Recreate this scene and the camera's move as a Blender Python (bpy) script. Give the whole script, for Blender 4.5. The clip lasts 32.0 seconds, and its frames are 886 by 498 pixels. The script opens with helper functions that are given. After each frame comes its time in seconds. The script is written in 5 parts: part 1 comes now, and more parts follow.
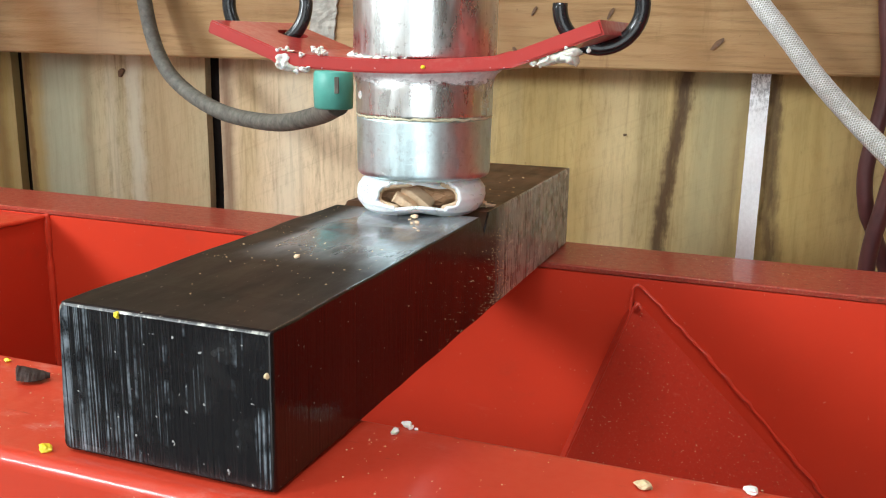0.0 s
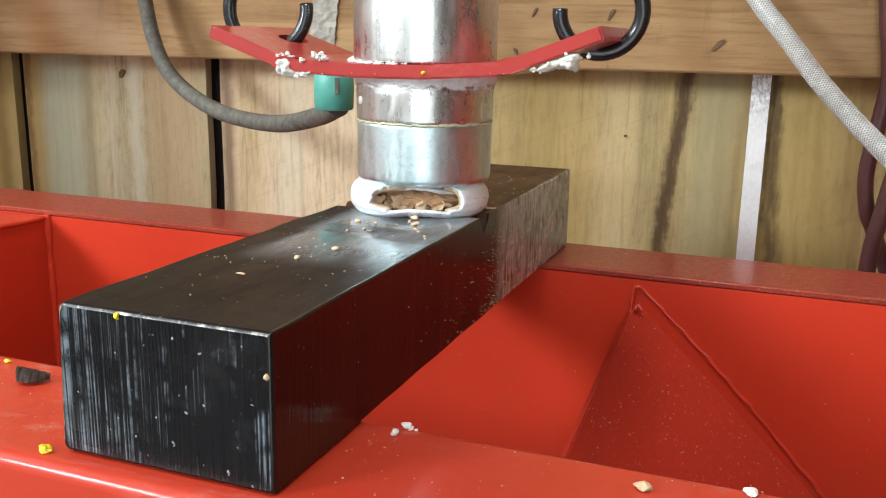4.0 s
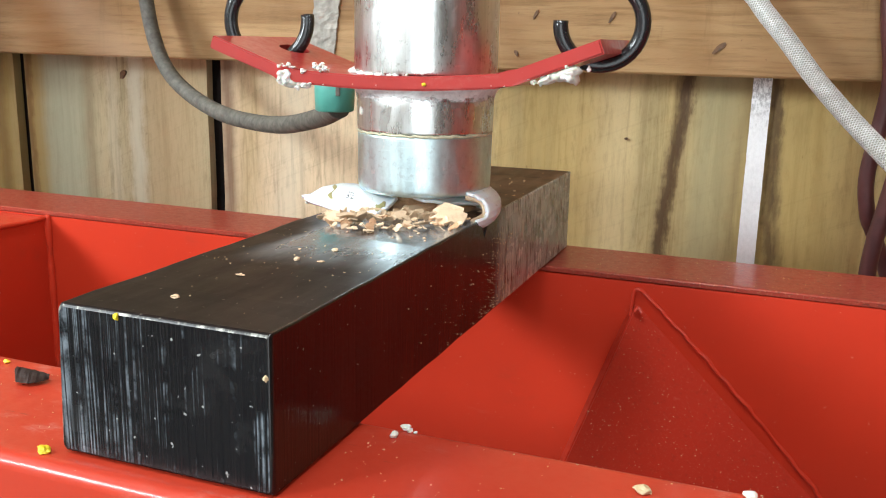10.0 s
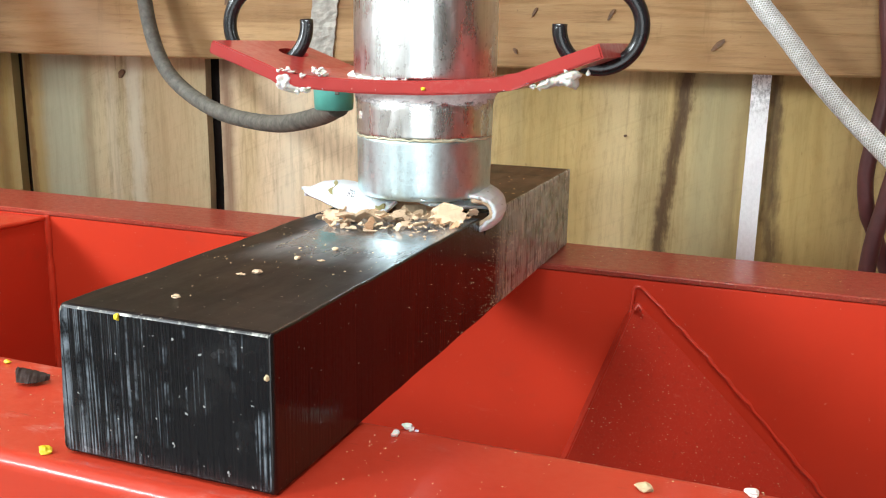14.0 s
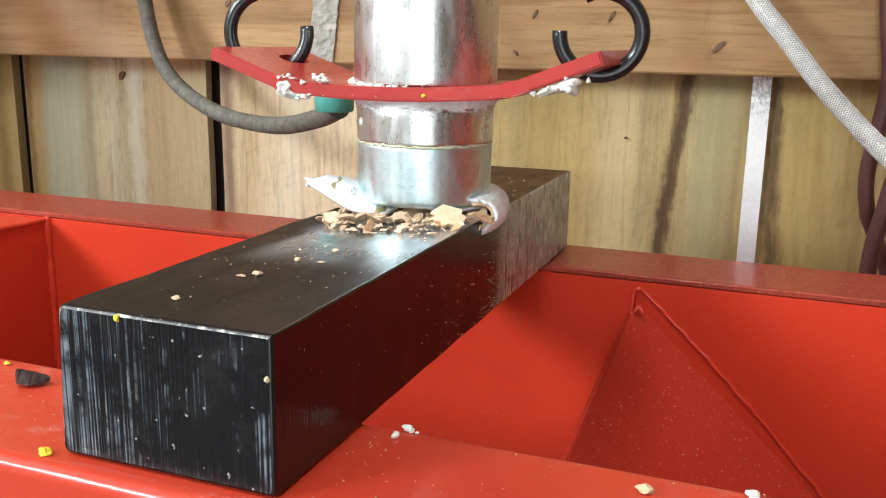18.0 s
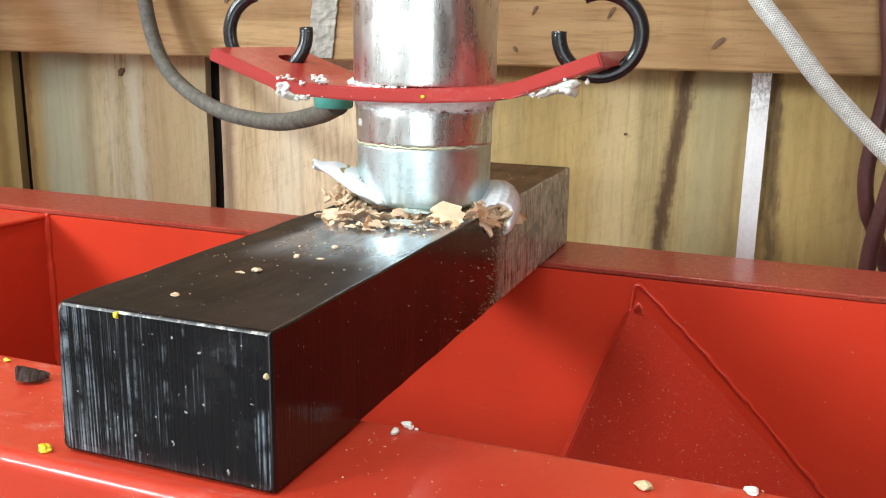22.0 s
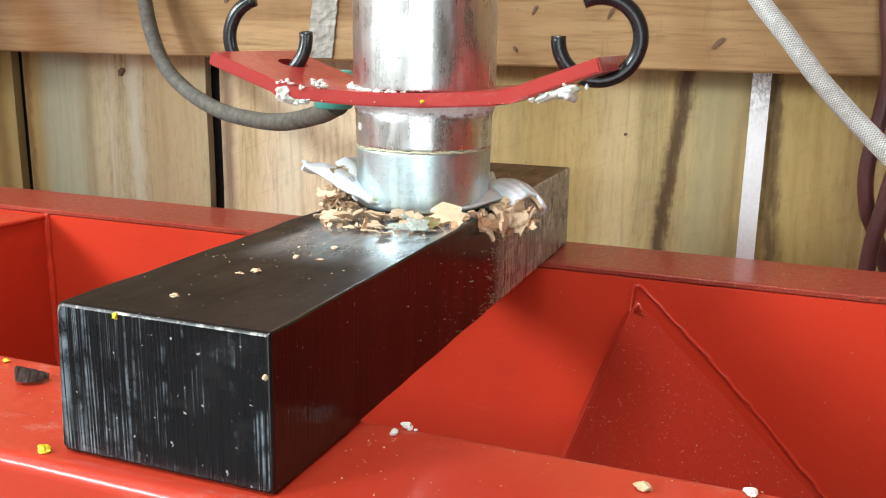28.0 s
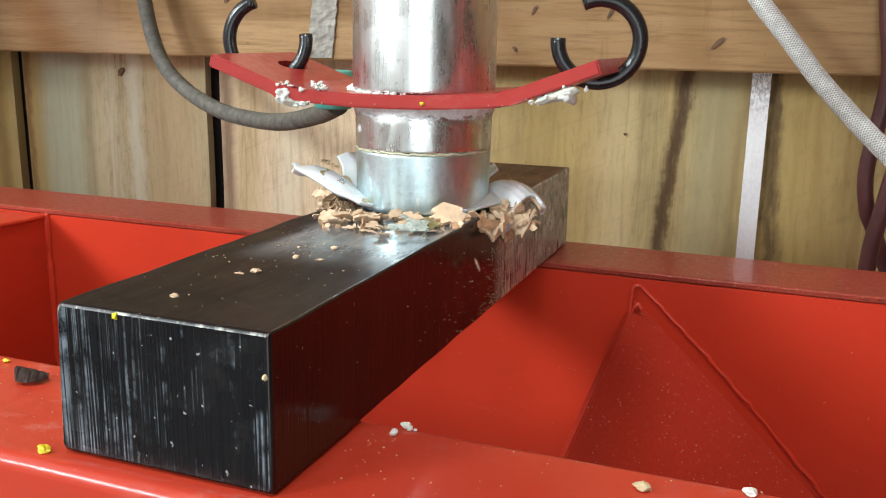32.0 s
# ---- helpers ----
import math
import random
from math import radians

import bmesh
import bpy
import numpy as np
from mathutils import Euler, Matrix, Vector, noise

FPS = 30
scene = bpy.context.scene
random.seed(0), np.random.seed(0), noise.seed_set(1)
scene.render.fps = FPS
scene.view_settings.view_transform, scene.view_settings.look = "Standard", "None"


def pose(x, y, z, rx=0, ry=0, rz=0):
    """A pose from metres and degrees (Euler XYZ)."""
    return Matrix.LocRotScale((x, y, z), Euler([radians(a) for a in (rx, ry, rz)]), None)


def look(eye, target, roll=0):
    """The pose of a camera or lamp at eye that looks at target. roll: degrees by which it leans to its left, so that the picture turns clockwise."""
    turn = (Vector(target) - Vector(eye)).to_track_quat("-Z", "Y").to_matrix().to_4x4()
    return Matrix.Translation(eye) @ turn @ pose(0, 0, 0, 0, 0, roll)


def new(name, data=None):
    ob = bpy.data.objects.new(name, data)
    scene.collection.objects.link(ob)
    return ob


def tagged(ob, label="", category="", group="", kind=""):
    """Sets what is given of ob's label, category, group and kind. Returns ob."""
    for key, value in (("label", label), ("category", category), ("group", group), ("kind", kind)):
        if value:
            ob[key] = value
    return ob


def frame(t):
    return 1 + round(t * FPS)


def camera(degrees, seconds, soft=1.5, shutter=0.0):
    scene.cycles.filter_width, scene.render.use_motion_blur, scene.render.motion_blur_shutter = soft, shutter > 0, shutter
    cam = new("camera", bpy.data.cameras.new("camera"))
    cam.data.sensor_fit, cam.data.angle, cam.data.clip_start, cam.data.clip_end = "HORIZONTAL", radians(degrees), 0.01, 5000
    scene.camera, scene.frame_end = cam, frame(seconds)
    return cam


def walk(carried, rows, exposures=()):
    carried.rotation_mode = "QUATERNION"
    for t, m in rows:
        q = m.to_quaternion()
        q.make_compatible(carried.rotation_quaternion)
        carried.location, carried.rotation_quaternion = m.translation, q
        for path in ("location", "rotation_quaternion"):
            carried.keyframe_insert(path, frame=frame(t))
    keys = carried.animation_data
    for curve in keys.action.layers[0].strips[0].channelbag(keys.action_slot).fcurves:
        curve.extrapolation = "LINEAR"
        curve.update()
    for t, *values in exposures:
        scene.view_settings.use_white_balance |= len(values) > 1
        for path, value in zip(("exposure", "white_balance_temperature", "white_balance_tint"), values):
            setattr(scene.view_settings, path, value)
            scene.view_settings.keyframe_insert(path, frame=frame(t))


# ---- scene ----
BED = 0.80                      # height of the press bed above the workshop floor


def seat(x, y, z, yaw, pitch, roll):
    """A camera pose from a place above the bed, a turn to the left, a tilt down and a lean."""
    return pose(x, y, BED + z, 90 - pitch, 0, yaw) @ pose(0, 0, 0, 0, 0, roll)


cam = camera(52.38, 32.0, soft=1.15, shutter=0.5)
walk(cam, [
    (0, seat(0.1194, -0.1915, 0.1216, 20.693, 13.209, 1.025)),
    (1, seat(0.1194, -0.1915, 0.1215, 20.706, 13.199, 0.993)),
    (2, seat(0.1196, -0.1917, 0.1217, 20.718, 13.205, 0.991)),
    (3, seat(0.1197, -0.1916, 0.1217, 20.743, 13.157, 1.006)),
    (3.5, seat(0.1196, -0.1914, 0.1216, 20.747, 13.150, 1.025)),
    (5.5, seat(0.1196, -0.1913, 0.1216, 20.744, 13.132, 1.102)),
    (6.5, seat(0.1199, -0.1915, 0.1217, 20.751, 13.145, 1.116)),
    (7, seat(0.1197, -0.1912, 0.1215, 20.735, 13.113, 1.162)),
    (8, seat(0.1199, -0.1913, 0.1219, 20.743, 13.097, 1.258)),
    (9, seat(0.1195, -0.1907, 0.1215, 20.760, 13.054, 1.238)),
    (9.5, seat(0.1195, -0.1907, 0.1214, 20.751, 13.040, 1.275)),
    (10, seat(0.1196, -0.1911, 0.1216, 20.767, 13.028, 1.266)),
    (10.5, seat(0.1197, -0.1908, 0.1215, 20.749, 13.247, 1.010)),
    (11, seat(0.1194, -0.1910, 0.1214, 20.721, 13.239, 1.025)),
    (12, seat(0.1193, -0.1909, 0.1213, 20.720, 13.184, 1.030)),
    (13, seat(0.1195, -0.1910, 0.1216, 20.737, 13.193, 1.038)),
    (14, seat(0.1192, -0.1911, 0.1218, 20.716, 13.166, 1.022)),
    (14.5, seat(0.1193, -0.1912, 0.1217, 20.729, 13.136, 1.054)),
    (16.5, seat(0.1193, -0.1912, 0.1215, 20.733, 13.045, 1.047)),
    (17, seat(0.1191, -0.1909, 0.1215, 20.739, 13.045, 1.062)),
    (18, seat(0.1191, -0.1909, 0.1215, 20.739, 13.025, 1.034)),
    (18.5, seat(0.1193, -0.1909, 0.1217, 20.731, 13.063, 1.070)),
    (19, seat(0.1193, -0.1909, 0.1217, 20.721, 13.266, 1.018)),
    (20, seat(0.1193, -0.1909, 0.1217, 20.721, 13.266, 1.018)),
    (23, seat(0.1193, -0.1909, 0.1217, 20.721, 13.266, 1.018)),
    (24, seat(0.1195, -0.1909, 0.1221, 20.736, 13.298, 1.010)),
    (25.5, seat(0.1195, -0.1909, 0.1221, 20.736, 13.298, 1.010)),
    (27.5, seat(0.1195, -0.1906, 0.1220, 20.743, 13.287, 1.023)),
    (29, seat(0.1198, -0.1907, 0.1221, 20.758, 13.300, 1.009)),
    (31, seat(0.1198, -0.1907, 0.1221, 20.758, 13.300, 1.009)),
    (32, seat(0.1197, -0.1907, 0.1222, 20.744, 13.309, 1.023)),
], exposures=[(0, 0.06), (8, 0.06), (9.5, 0.11), (11, 0.19), (25.5, 0.20), (31, 0.20), (31.6, 0.13), (32, -0.07)])

# ---- light ----
world = bpy.data.worlds.new("sky")
scene.world = world
world.use_nodes = True
sky = world.node_tree.nodes.new("ShaderNodeTexSky")
sky.sky_type, sky.sun_disc = "NISHITA", False
sky.sun_elevation, sky.sun_rotation = radians(35), radians(-120)
world.node_tree.links.new(sky.outputs[0], world.node_tree.nodes["Background"].inputs[0])
world.node_tree.nodes["Background"].inputs[1].default_value = 0.08


def window_light(name, place, target, width, height, watts, colour):
    lamp = bpy.data.lights.new(name, "AREA")
    lamp.shape, lamp.size, lamp.size_y = "RECTANGLE", width, height
    lamp.energy, lamp.color = watts, colour
    ob = new(name, lamp)
    ob.matrix_world = look(place, target)
    return ob


X_WEST, X_EAST, Y_SOUTH, Y_NORTH, Z_TOP = -1.9, 1.7, -1.6, 0.52, 2.5
# openings out of view are assumed; the broad frontal one is added fill
window_light("window_light", (-1.40, Y_SOUTH + 0.01, 1.65), (0.0, 0.2, 0.9), 0.60, 0.50, 46, (0.86, 0.96, 1.0))
window_light("high_window_light", (X_WEST + 0.01, -0.55, 1.90), (0, 0.1, 0.90), 0.55, 0.45, 22, (0.88, 0.965, 1.0))
window_light("doorway_light", (0.50, Y_SOUTH + 0.01, 1.05), (0.50, 0, 1.05), 1.00, 2.1, 21, (0.86, 0.96, 1.0))
window_light("skylight", (0.0, -0.45, Z_TOP + 0.02), (0.0, -0.45, 0), 0.26, 0.4, 20, (0.88, 0.965, 1.0))


# ---- materials ----
class Shade:
    """A node material: the shader and short ways to the nodes that feed it."""

    def __init__(self, name):
        self.m = bpy.data.materials.new(name)
        self.m.use_nodes = True
        self.t = self.m.node_tree
        self.b = self.t.nodes["Principled BSDF"]
        self.co = self.t.nodes.new("ShaderNodeTexCoord").outputs["Object"]

    def put(self, socket, value):
        if isinstance(value, bpy.types.NodeSocket):
            self.t.links.new(value, socket)
        else:
            socket.default_value = value

    def set(self, **values):
        for key, value in values.items():
            self.put(self.b.inputs[key.replace("_", " ")], value)
        return self

    def scaled(self, sx, sy, sz, turn=(0, 0, 0), shift=(0, 0, 0), co=None):
        n = self.t.nodes.new("ShaderNodeMapping")
        self.t.links.new(co or self.co, n.inputs[0])
        n.inputs["Location"].default_value = shift
        n.inputs["Rotation"].default_value = turn
        n.inputs["Scale"].default_value = (sx, sy, sz)
        return n.outputs[0]

    def noise(self, co, scale=1.0, detail=4.0, rough=0.55, bend=0.0):
        n = self.t.nodes.new("ShaderNodeTexNoise")
        self.t.links.new(co, n.inputs["Vector"])
        n.inputs["Scale"].default_value, n.inputs["Detail"].default_value = scale, detail
        n.inputs["Roughness"].default_value, n.inputs["Distortion"].default_value = rough, bend
        return n.outputs[0]

    def cells(self, co, scale, feature="F1"):
        n = self.t.nodes.new("ShaderNodeTexVoronoi")
        n.feature = feature
        self.t.links.new(co, n.inputs["Vector"])
        n.inputs["Scale"].default_value = scale
        return n.outputs[0]

    def math(self, op, a, b=0.0, c=0.0):
        n = self.t.nodes.new("ShaderNodeMath")
        n.operation = op
        for k, v in enumerate((a, b, c)):
            self.put(n.inputs[k], v)
        return n.outputs[0]

    def span(self, value, a, b, lo=0.0, hi=1.0):
        n = self.t.nodes.new("ShaderNodeMapRange")
        n.interpolation_type = "SMOOTHSTEP"
        for k, v in enumerate((value, a, b, lo, hi)):
            self.put(n.inputs[k], v)
        return n.outputs[0]

    def ramp(self, value, *stops):
        n = self.t.nodes.new("ShaderNodeValToRGB")
        self.put(n.inputs[0], value)
        e = n.color_ramp.elements
        while len(e) < len(stops):
            e.new(0.5)
        for k, (at, colour) in enumerate(stops):
            e[k].position, e[k].color = at, (*colour, 1)
        return n.outputs[0]

    def mix(self, value, a, b, mode="MIX"):
        n = self.t.nodes.new("ShaderNodeMix")
        n.data_type, n.blend_type = "RGBA", mode
        for k, v in ((0, value), (6, a), (7, b)):
            if isinstance(v, tuple) and len(v) == 3:
                v = (*v, 1)
            self.put(n.inputs[k], v)
        return n.outputs[2]

    def axis(self, which, co=None):
        n = self.t.nodes.new("ShaderNodeSeparateXYZ")
        self.t.links.new(co or self.co, n.inputs[0])
        return n.outputs[which]

    def luck(self):
        return self.t.nodes.new("ShaderNodeObjectInfo").outputs["Random"]

    def bump(self, height, strength=0.3, distance=0.001):
        n = self.t.nodes.new("ShaderNodeBump")
        n.inputs["Strength"].default_value, n.inputs["Distance"].default_value = strength, distance
        self.put(n.inputs["Height"], height)
        self.put(self.b.inputs["Normal"], n.outputs[0])
        return self


def red_paint(name, low, high, wipe=0.0, grit=0.0, coat=0.32):
    s = Shade(name)
    big = s.noise(s.co, 7, 3)
    fine = s.noise(s.co, 220, 4, 0.7)
    colour = s.ramp(big, (0.3, low), (0.7, high))
    grime = s.span(s.noise(s.scaled(18, 30, 30), 1, 6, 0.72), 0.58, 0.85, 0, 0.30)
    colour = s.mix(grime, colour, (0.30, 0.055, 0.030))
    scuff = s.span(s.noise(s.scaled(12, 160, 90), 1, 4, 0.7), 0.66, 0.80, 0, 0.30)
    colour = s.mix(scuff, colour, (0.70, 0.28, 0.22))
    if wipe:
        rub = s.math("MULTIPLY", s.span(s.noise(s.scaled(26, 60, 40, (0, 0, 0.5)), 1, 6, 0.75), 0.52, 0.72), s.span(s.noise(s.co, 11, 2), 0.42, 0.6))
        colour = s.mix(s.math("MULTIPLY", rub, wipe), colour, (0.62, 0.40, 0.34))
        scrape = s.span(s.noise(s.scaled(60, 420, 90, (0, 0, 0.35)), 1, 3, 0.6), 0.66, 0.74, 0, wipe)
        colour = s.mix(scrape, colour, (0.20, 0.035, 0.02))
    speck = s.span(s.noise(s.co, 520, 2, 0.6), 0.73, 0.78)
    colour = s.mix(s.math("MULTIPLY", speck, 0.4), colour, (0.66, 0.38, 0.28))
    if grit:
        colour = s.mix(s.span(s.noise(s.co, 900, 3, 0.7), 0.56, 0.68, 0, grit), colour, (0.50, 0.20, 0.11))
        colour = s.mix(s.span(s.noise(s.scaled(240, 420, 420), 1, 4, 0.75), 0.55, 0.66, 0, grit), colour, (0.085, 0.022, 0.013))
    s.set(Base_Color=colour, Roughness=s.span(fine, 0.3, 0.75, 0.32, 0.45), Specular_IOR_Level=0.22, Coat_Weight=coat, Coat_Roughness=0.09)
    return s.bump(s.noise(s.co, 50, 3), 0.05, 0.002).m


def black_steel():
    """Glossy blackened steel: oiled top with a painted ram reflection, cross-ground flank, a rear length browned partly
    by painted reflection.
    """
    s = Shade("blackened_steel")
    cloud = s.noise(s.co, 22, 5, 0.6)
    colour = s.ramp(cloud, (0.3, (0.006, 0.0045, 0.0045)), (0.7, (0.014, 0.009, 0.008)))
    smear = s.span(s.noise(s.scaled(60, 9, 20, (0, 0, 0.4)), 1, 4, 0.6), 0.58, 0.8)
    colour = s.mix(s.math("MULTIPLY", smear, 0.22), colour, (0.12, 0.105, 0.10))
    speck = s.span(s.noise(s.co, 560, 3, 0.55), 0.69, 0.74)
    colour = s.mix(s.math("MULTIPLY", speck, 0.5), colour, (0.45, 0.40, 0.34))
    flank = s.span(s.axis(0), -0.0012, -0.0006)
    # pale patch before the ram: its bright reflection painted into the colour
    ram_gleam = s.math("MULTIPLY", s.span(s.axis(1), 0.060, 0.120), s.span(s.axis(1), 0.176, 0.168))
    ram_gleam = s.math("MULTIPLY", ram_gleam, s.span(s.axis(2), 0.0, 0.04))
    ram_gleam = s.math("MULTIPLY", ram_gleam, s.span(s.noise(s.scaled(45, 14, 20, (0, 0, 0.3)), 1, 5, 0.65), 0.34, 0.60))
    ram_gleam = s.math("MULTIPLY", ram_gleam, s.math("MULTIPLY", s.math("SUBTRACT", 1.0, flank), s.span(s.axis(0), -0.062, -0.045)))
    colour = s.mix(s.math("MULTIPLY", ram_gleam, 0.85), colour, (0.46, 0.50, 0.53))
    # the rear length is browner: painted board reflection over some rust, with dark scrapes
    rear = s.math("MULTIPLY", s.span(s.axis(1), 0.174, 0.180), s.math("SUBTRACT", 1.0, flank))
    brown_sheen = s.ramp(s.noise(s.co, 90, 5, 0.65), (0.3, (0.055, 0.026, 0.015)), (0.7, (0.125, 0.064, 0.036)))
    scrape = s.span(s.noise(s.scaled(26, 90, 20, (0, 0, -0.5)), 1, 3, 0.6), 0.60, 0.68)
    brown_sheen = s.mix(scrape, brown_sheen, (0.016, 0.008, 0.006))
    colour = s.mix(s.math("MULTIPLY", rear, s.span(cloud, 0.2, 0.6, 0.6, 1.0)), colour, brown_sheen)
    # upright grinding lines on the flank, barest towards the rear; grey includes painted board reflection
    stripe = s.math("ADD", s.math("MULTIPLY", s.noise(s.scaled(40, 900, 22), 1, 5, 0.75), 0.65), s.math("MULTIPLY", s.noise(s.scaled(90, 160, 70), 1, 4, 0.7), 0.35))
    back = s.math("MULTIPLY", flank, s.span(s.axis(1), 0.186, 0.215))
    bare = s.math("MULTIPLY", back, s.span(stripe, 0.43, 0.52))
    colour = s.mix(s.math("MULTIPLY", bare, 0.9), colour, (0.56, 0.56, 0.53))
    rough = s.span(s.noise(s.scaled(120, 30, 60), 1, 4, 0.6), 0.25, 0.8, 0.12, 0.25)
    dull = s.math("MAXIMUM", s.span(s.axis(1), 0.115, 0.06), s.span(s.math("ADD", s.axis(0), s.math("MULTIPLY", cloud, 0.02)), -0.032, -0.050))
    dull = s.math("MULTIPLY", s.math("SUBTRACT", 1.0, flank), dull)
    rough = s.math("ADD", rough, s.math("MULTIPLY", s.math("MAXIMUM", rear, dull), 0.20))
    rough = s.math("ADD", rough, s.math("MULTIPLY", bare, 0.10))
    level = s.math("SUBTRACT", 0.40, s.math("MULTIPLY", s.math("MAXIMUM", s.math("MULTIPLY", rear, 0.8), dull), 0.26))
    level = s.math("ADD", level, s.math("MULTIPLY", back, 0.15))
    s.set(Base_Color=colour, Roughness=rough, Metallic=s.math("ADD", s.math("MULTIPLY", ram_gleam, 0.8), s.math("MULTIPLY", bare, 0.25)), Specular_IOR_Level=level)
    line = s.math("MULTIPLY", s.noise(s.scaled(30, 800, 20), 1, 3), flank)
    return s.bump(s.math("ADD", s.math("MULTIPLY", line, 0.9), s.noise(s.co, 45, 3)), 0.15, 0.0012).m


def sawn_end():
    """The bar's sawn end: black with pale glinting upright saw ridges, denser to one side."""
    s = Shade("sawn_steel_end")
    ridge = s.noise(s.scaled(820, 20, 9), 1, 3, 0.6, 0.3)
    glint = s.noise(s.scaled(150, 40, 100), 1, 5, 0.7)
    broad = s.noise(s.scaled(40, 40, 55), 1, 3, 0.6)
    side = s.span(s.axis(0), -0.070, -0.012, 0.075, -0.045)
    rim = s.math("MULTIPLY", s.span(s.axis(0), -0.0062, -0.0040), s.span(s.axis(2), 0.034, 0.018))
    side = s.math("ADD", side, s.math("MULTIPLY", rim, 0.14))
    # highlights on the saw ridges are mixed into the base colour
    mask = s.span(s.math("ADD", ridge, s.math("MULTIPLY", side, 0.35)), 0.50, 0.63)
    mask = s.math("MULTIPLY", mask, s.span(s.math("ADD", s.math("ADD", s.math("MULTIPLY", glint, 0.6), s.math("MULTIPLY", broad, 0.4)), side), 0.47, 0.72))
    colour = s.mix(s.math("MULTIPLY", mask, 0.80), (0.006, 0.006, 0.007, 1), (0.34, 0.39, 0.44, 1))
    colour = s.mix(s.span(broad, 0.45, 0.75, 0, 0.35), colour, (0.030, 0.028, 0.027))
    speck = s.span(s.noise(s.co, 380, 2, 0.5), 0.69, 0.73)
    colour = s.mix(s.math("MULTIPLY", speck, 0.55), colour, (0.5, 0.50, 0.48))
    s.set(Base_Color=colour, Roughness=s.span(broad, 0.3, 0.7, 0.16, 0.28), Metallic=s.math("MULTIPLY", mask, 0.35), Specular_IOR_Level=0.25)
    return s.bump(s.math("ADD", ridge, s.math("MULTIPLY", glint, 0.5)), 0.40, 0.0010).m


def worn_edge():
    s = Shade("worn_steel_edge")
    wear = s.span(s.noise(s.scaled(220, 120, 160), 1, 4, 0.7), 0.48, 0.66)
    s.set(Base_Color=s.mix(wear, (0.02, 0.018, 0.018, 1), (0.36, 0.35, 0.31, 1)), Roughness=0.4, Metallic=s.math("MULTIPLY", wear, 0.6))
    return s.m


def bright_steel(name, tone, lo, hi, wave=0.0, pits=0.75, drawn=0.7, patchy=0.45):
    s = Shade(name)
    down = s.noise(s.scaled(260, 260, 7), 1, 4, 0.6)
    round_ = s.noise(s.scaled(9, 9, 420), 1, 3, 0.6)
    spot = s.span(s.noise(s.co, 330, 4, 0.65), 0.58, 0.68)
    smear = s.span(s.noise(s.scaled(70, 70, 28), 1, 5, 0.65), 0.50, 0.75)
    colour = s.mix(s.math("MULTIPLY", smear, 0.35), (*tone, 1), (tone[0] * 0.50, tone[1] * 0.48, tone[2] * 0.46, 1))
    streak = s.span(s.noise(s.scaled(150, 150, 2.5), 1, 5, 0.75), 0.44, 0.60, 0, drawn)
    colour = s.mix(streak, colour, tuple(k * 0.36 for k in tone))
    scratch = s.span(s.noise(s.scaled(60, 60, 900, (0, 0, 0)), 1, 2, 0.6), 0.66, 0.74, 0, 0.35)
    colour = s.mix(scratch, colour, tuple(min(1.0, k * 1.3) for k in tone))
    colour = s.mix(s.math("MULTIPLY", spot, pits), colour, (0.20, 0.18, 0.16))
    mottle = s.noise(s.scaled(190, 190, 130), 1, 6, 0.8)
    colour = s.mix(s.span(mottle, 0.42, 0.66, 0, patchy), colour, tuple(k * 0.42 for k in tone))
    nick = s.span(s.noise(s.scaled(380, 380, 150, (0.5, 0.4, 0)), 1, 2, 0.5), 0.69, 0.73, 0, 0.6)
    colour = s.mix(nick, colour, (0.85, 0.86, 0.86))
    rough = s.span(s.math("ADD", s.math("MULTIPLY", down, 0.6), s.math("MULTIPLY", smear, 0.5)), 0.2, 0.8, lo, hi)
    s.set(Base_Color=colour, Metallic=1.0, Roughness=rough)
    dull = s.span(s.noise(s.scaled(120, 120, 45), 1, 6, 0.75), 0.48, 0.62)
    s.set(Roughness=s.math("ADD", rough, s.math("MULTIPLY", dull, 0.10)))
    height = s.math("ADD", s.math("MULTIPLY", round_, 0.5), s.math("MULTIPLY", spot, 0.4))
    ripple = s.noise(s.scaled(75, 75, 60), 1, 5, 0.62)
    return s.bump(s.math("ADD", height, s.math("MULTIPLY", ripple, wave)), 0.09, 0.0006).m


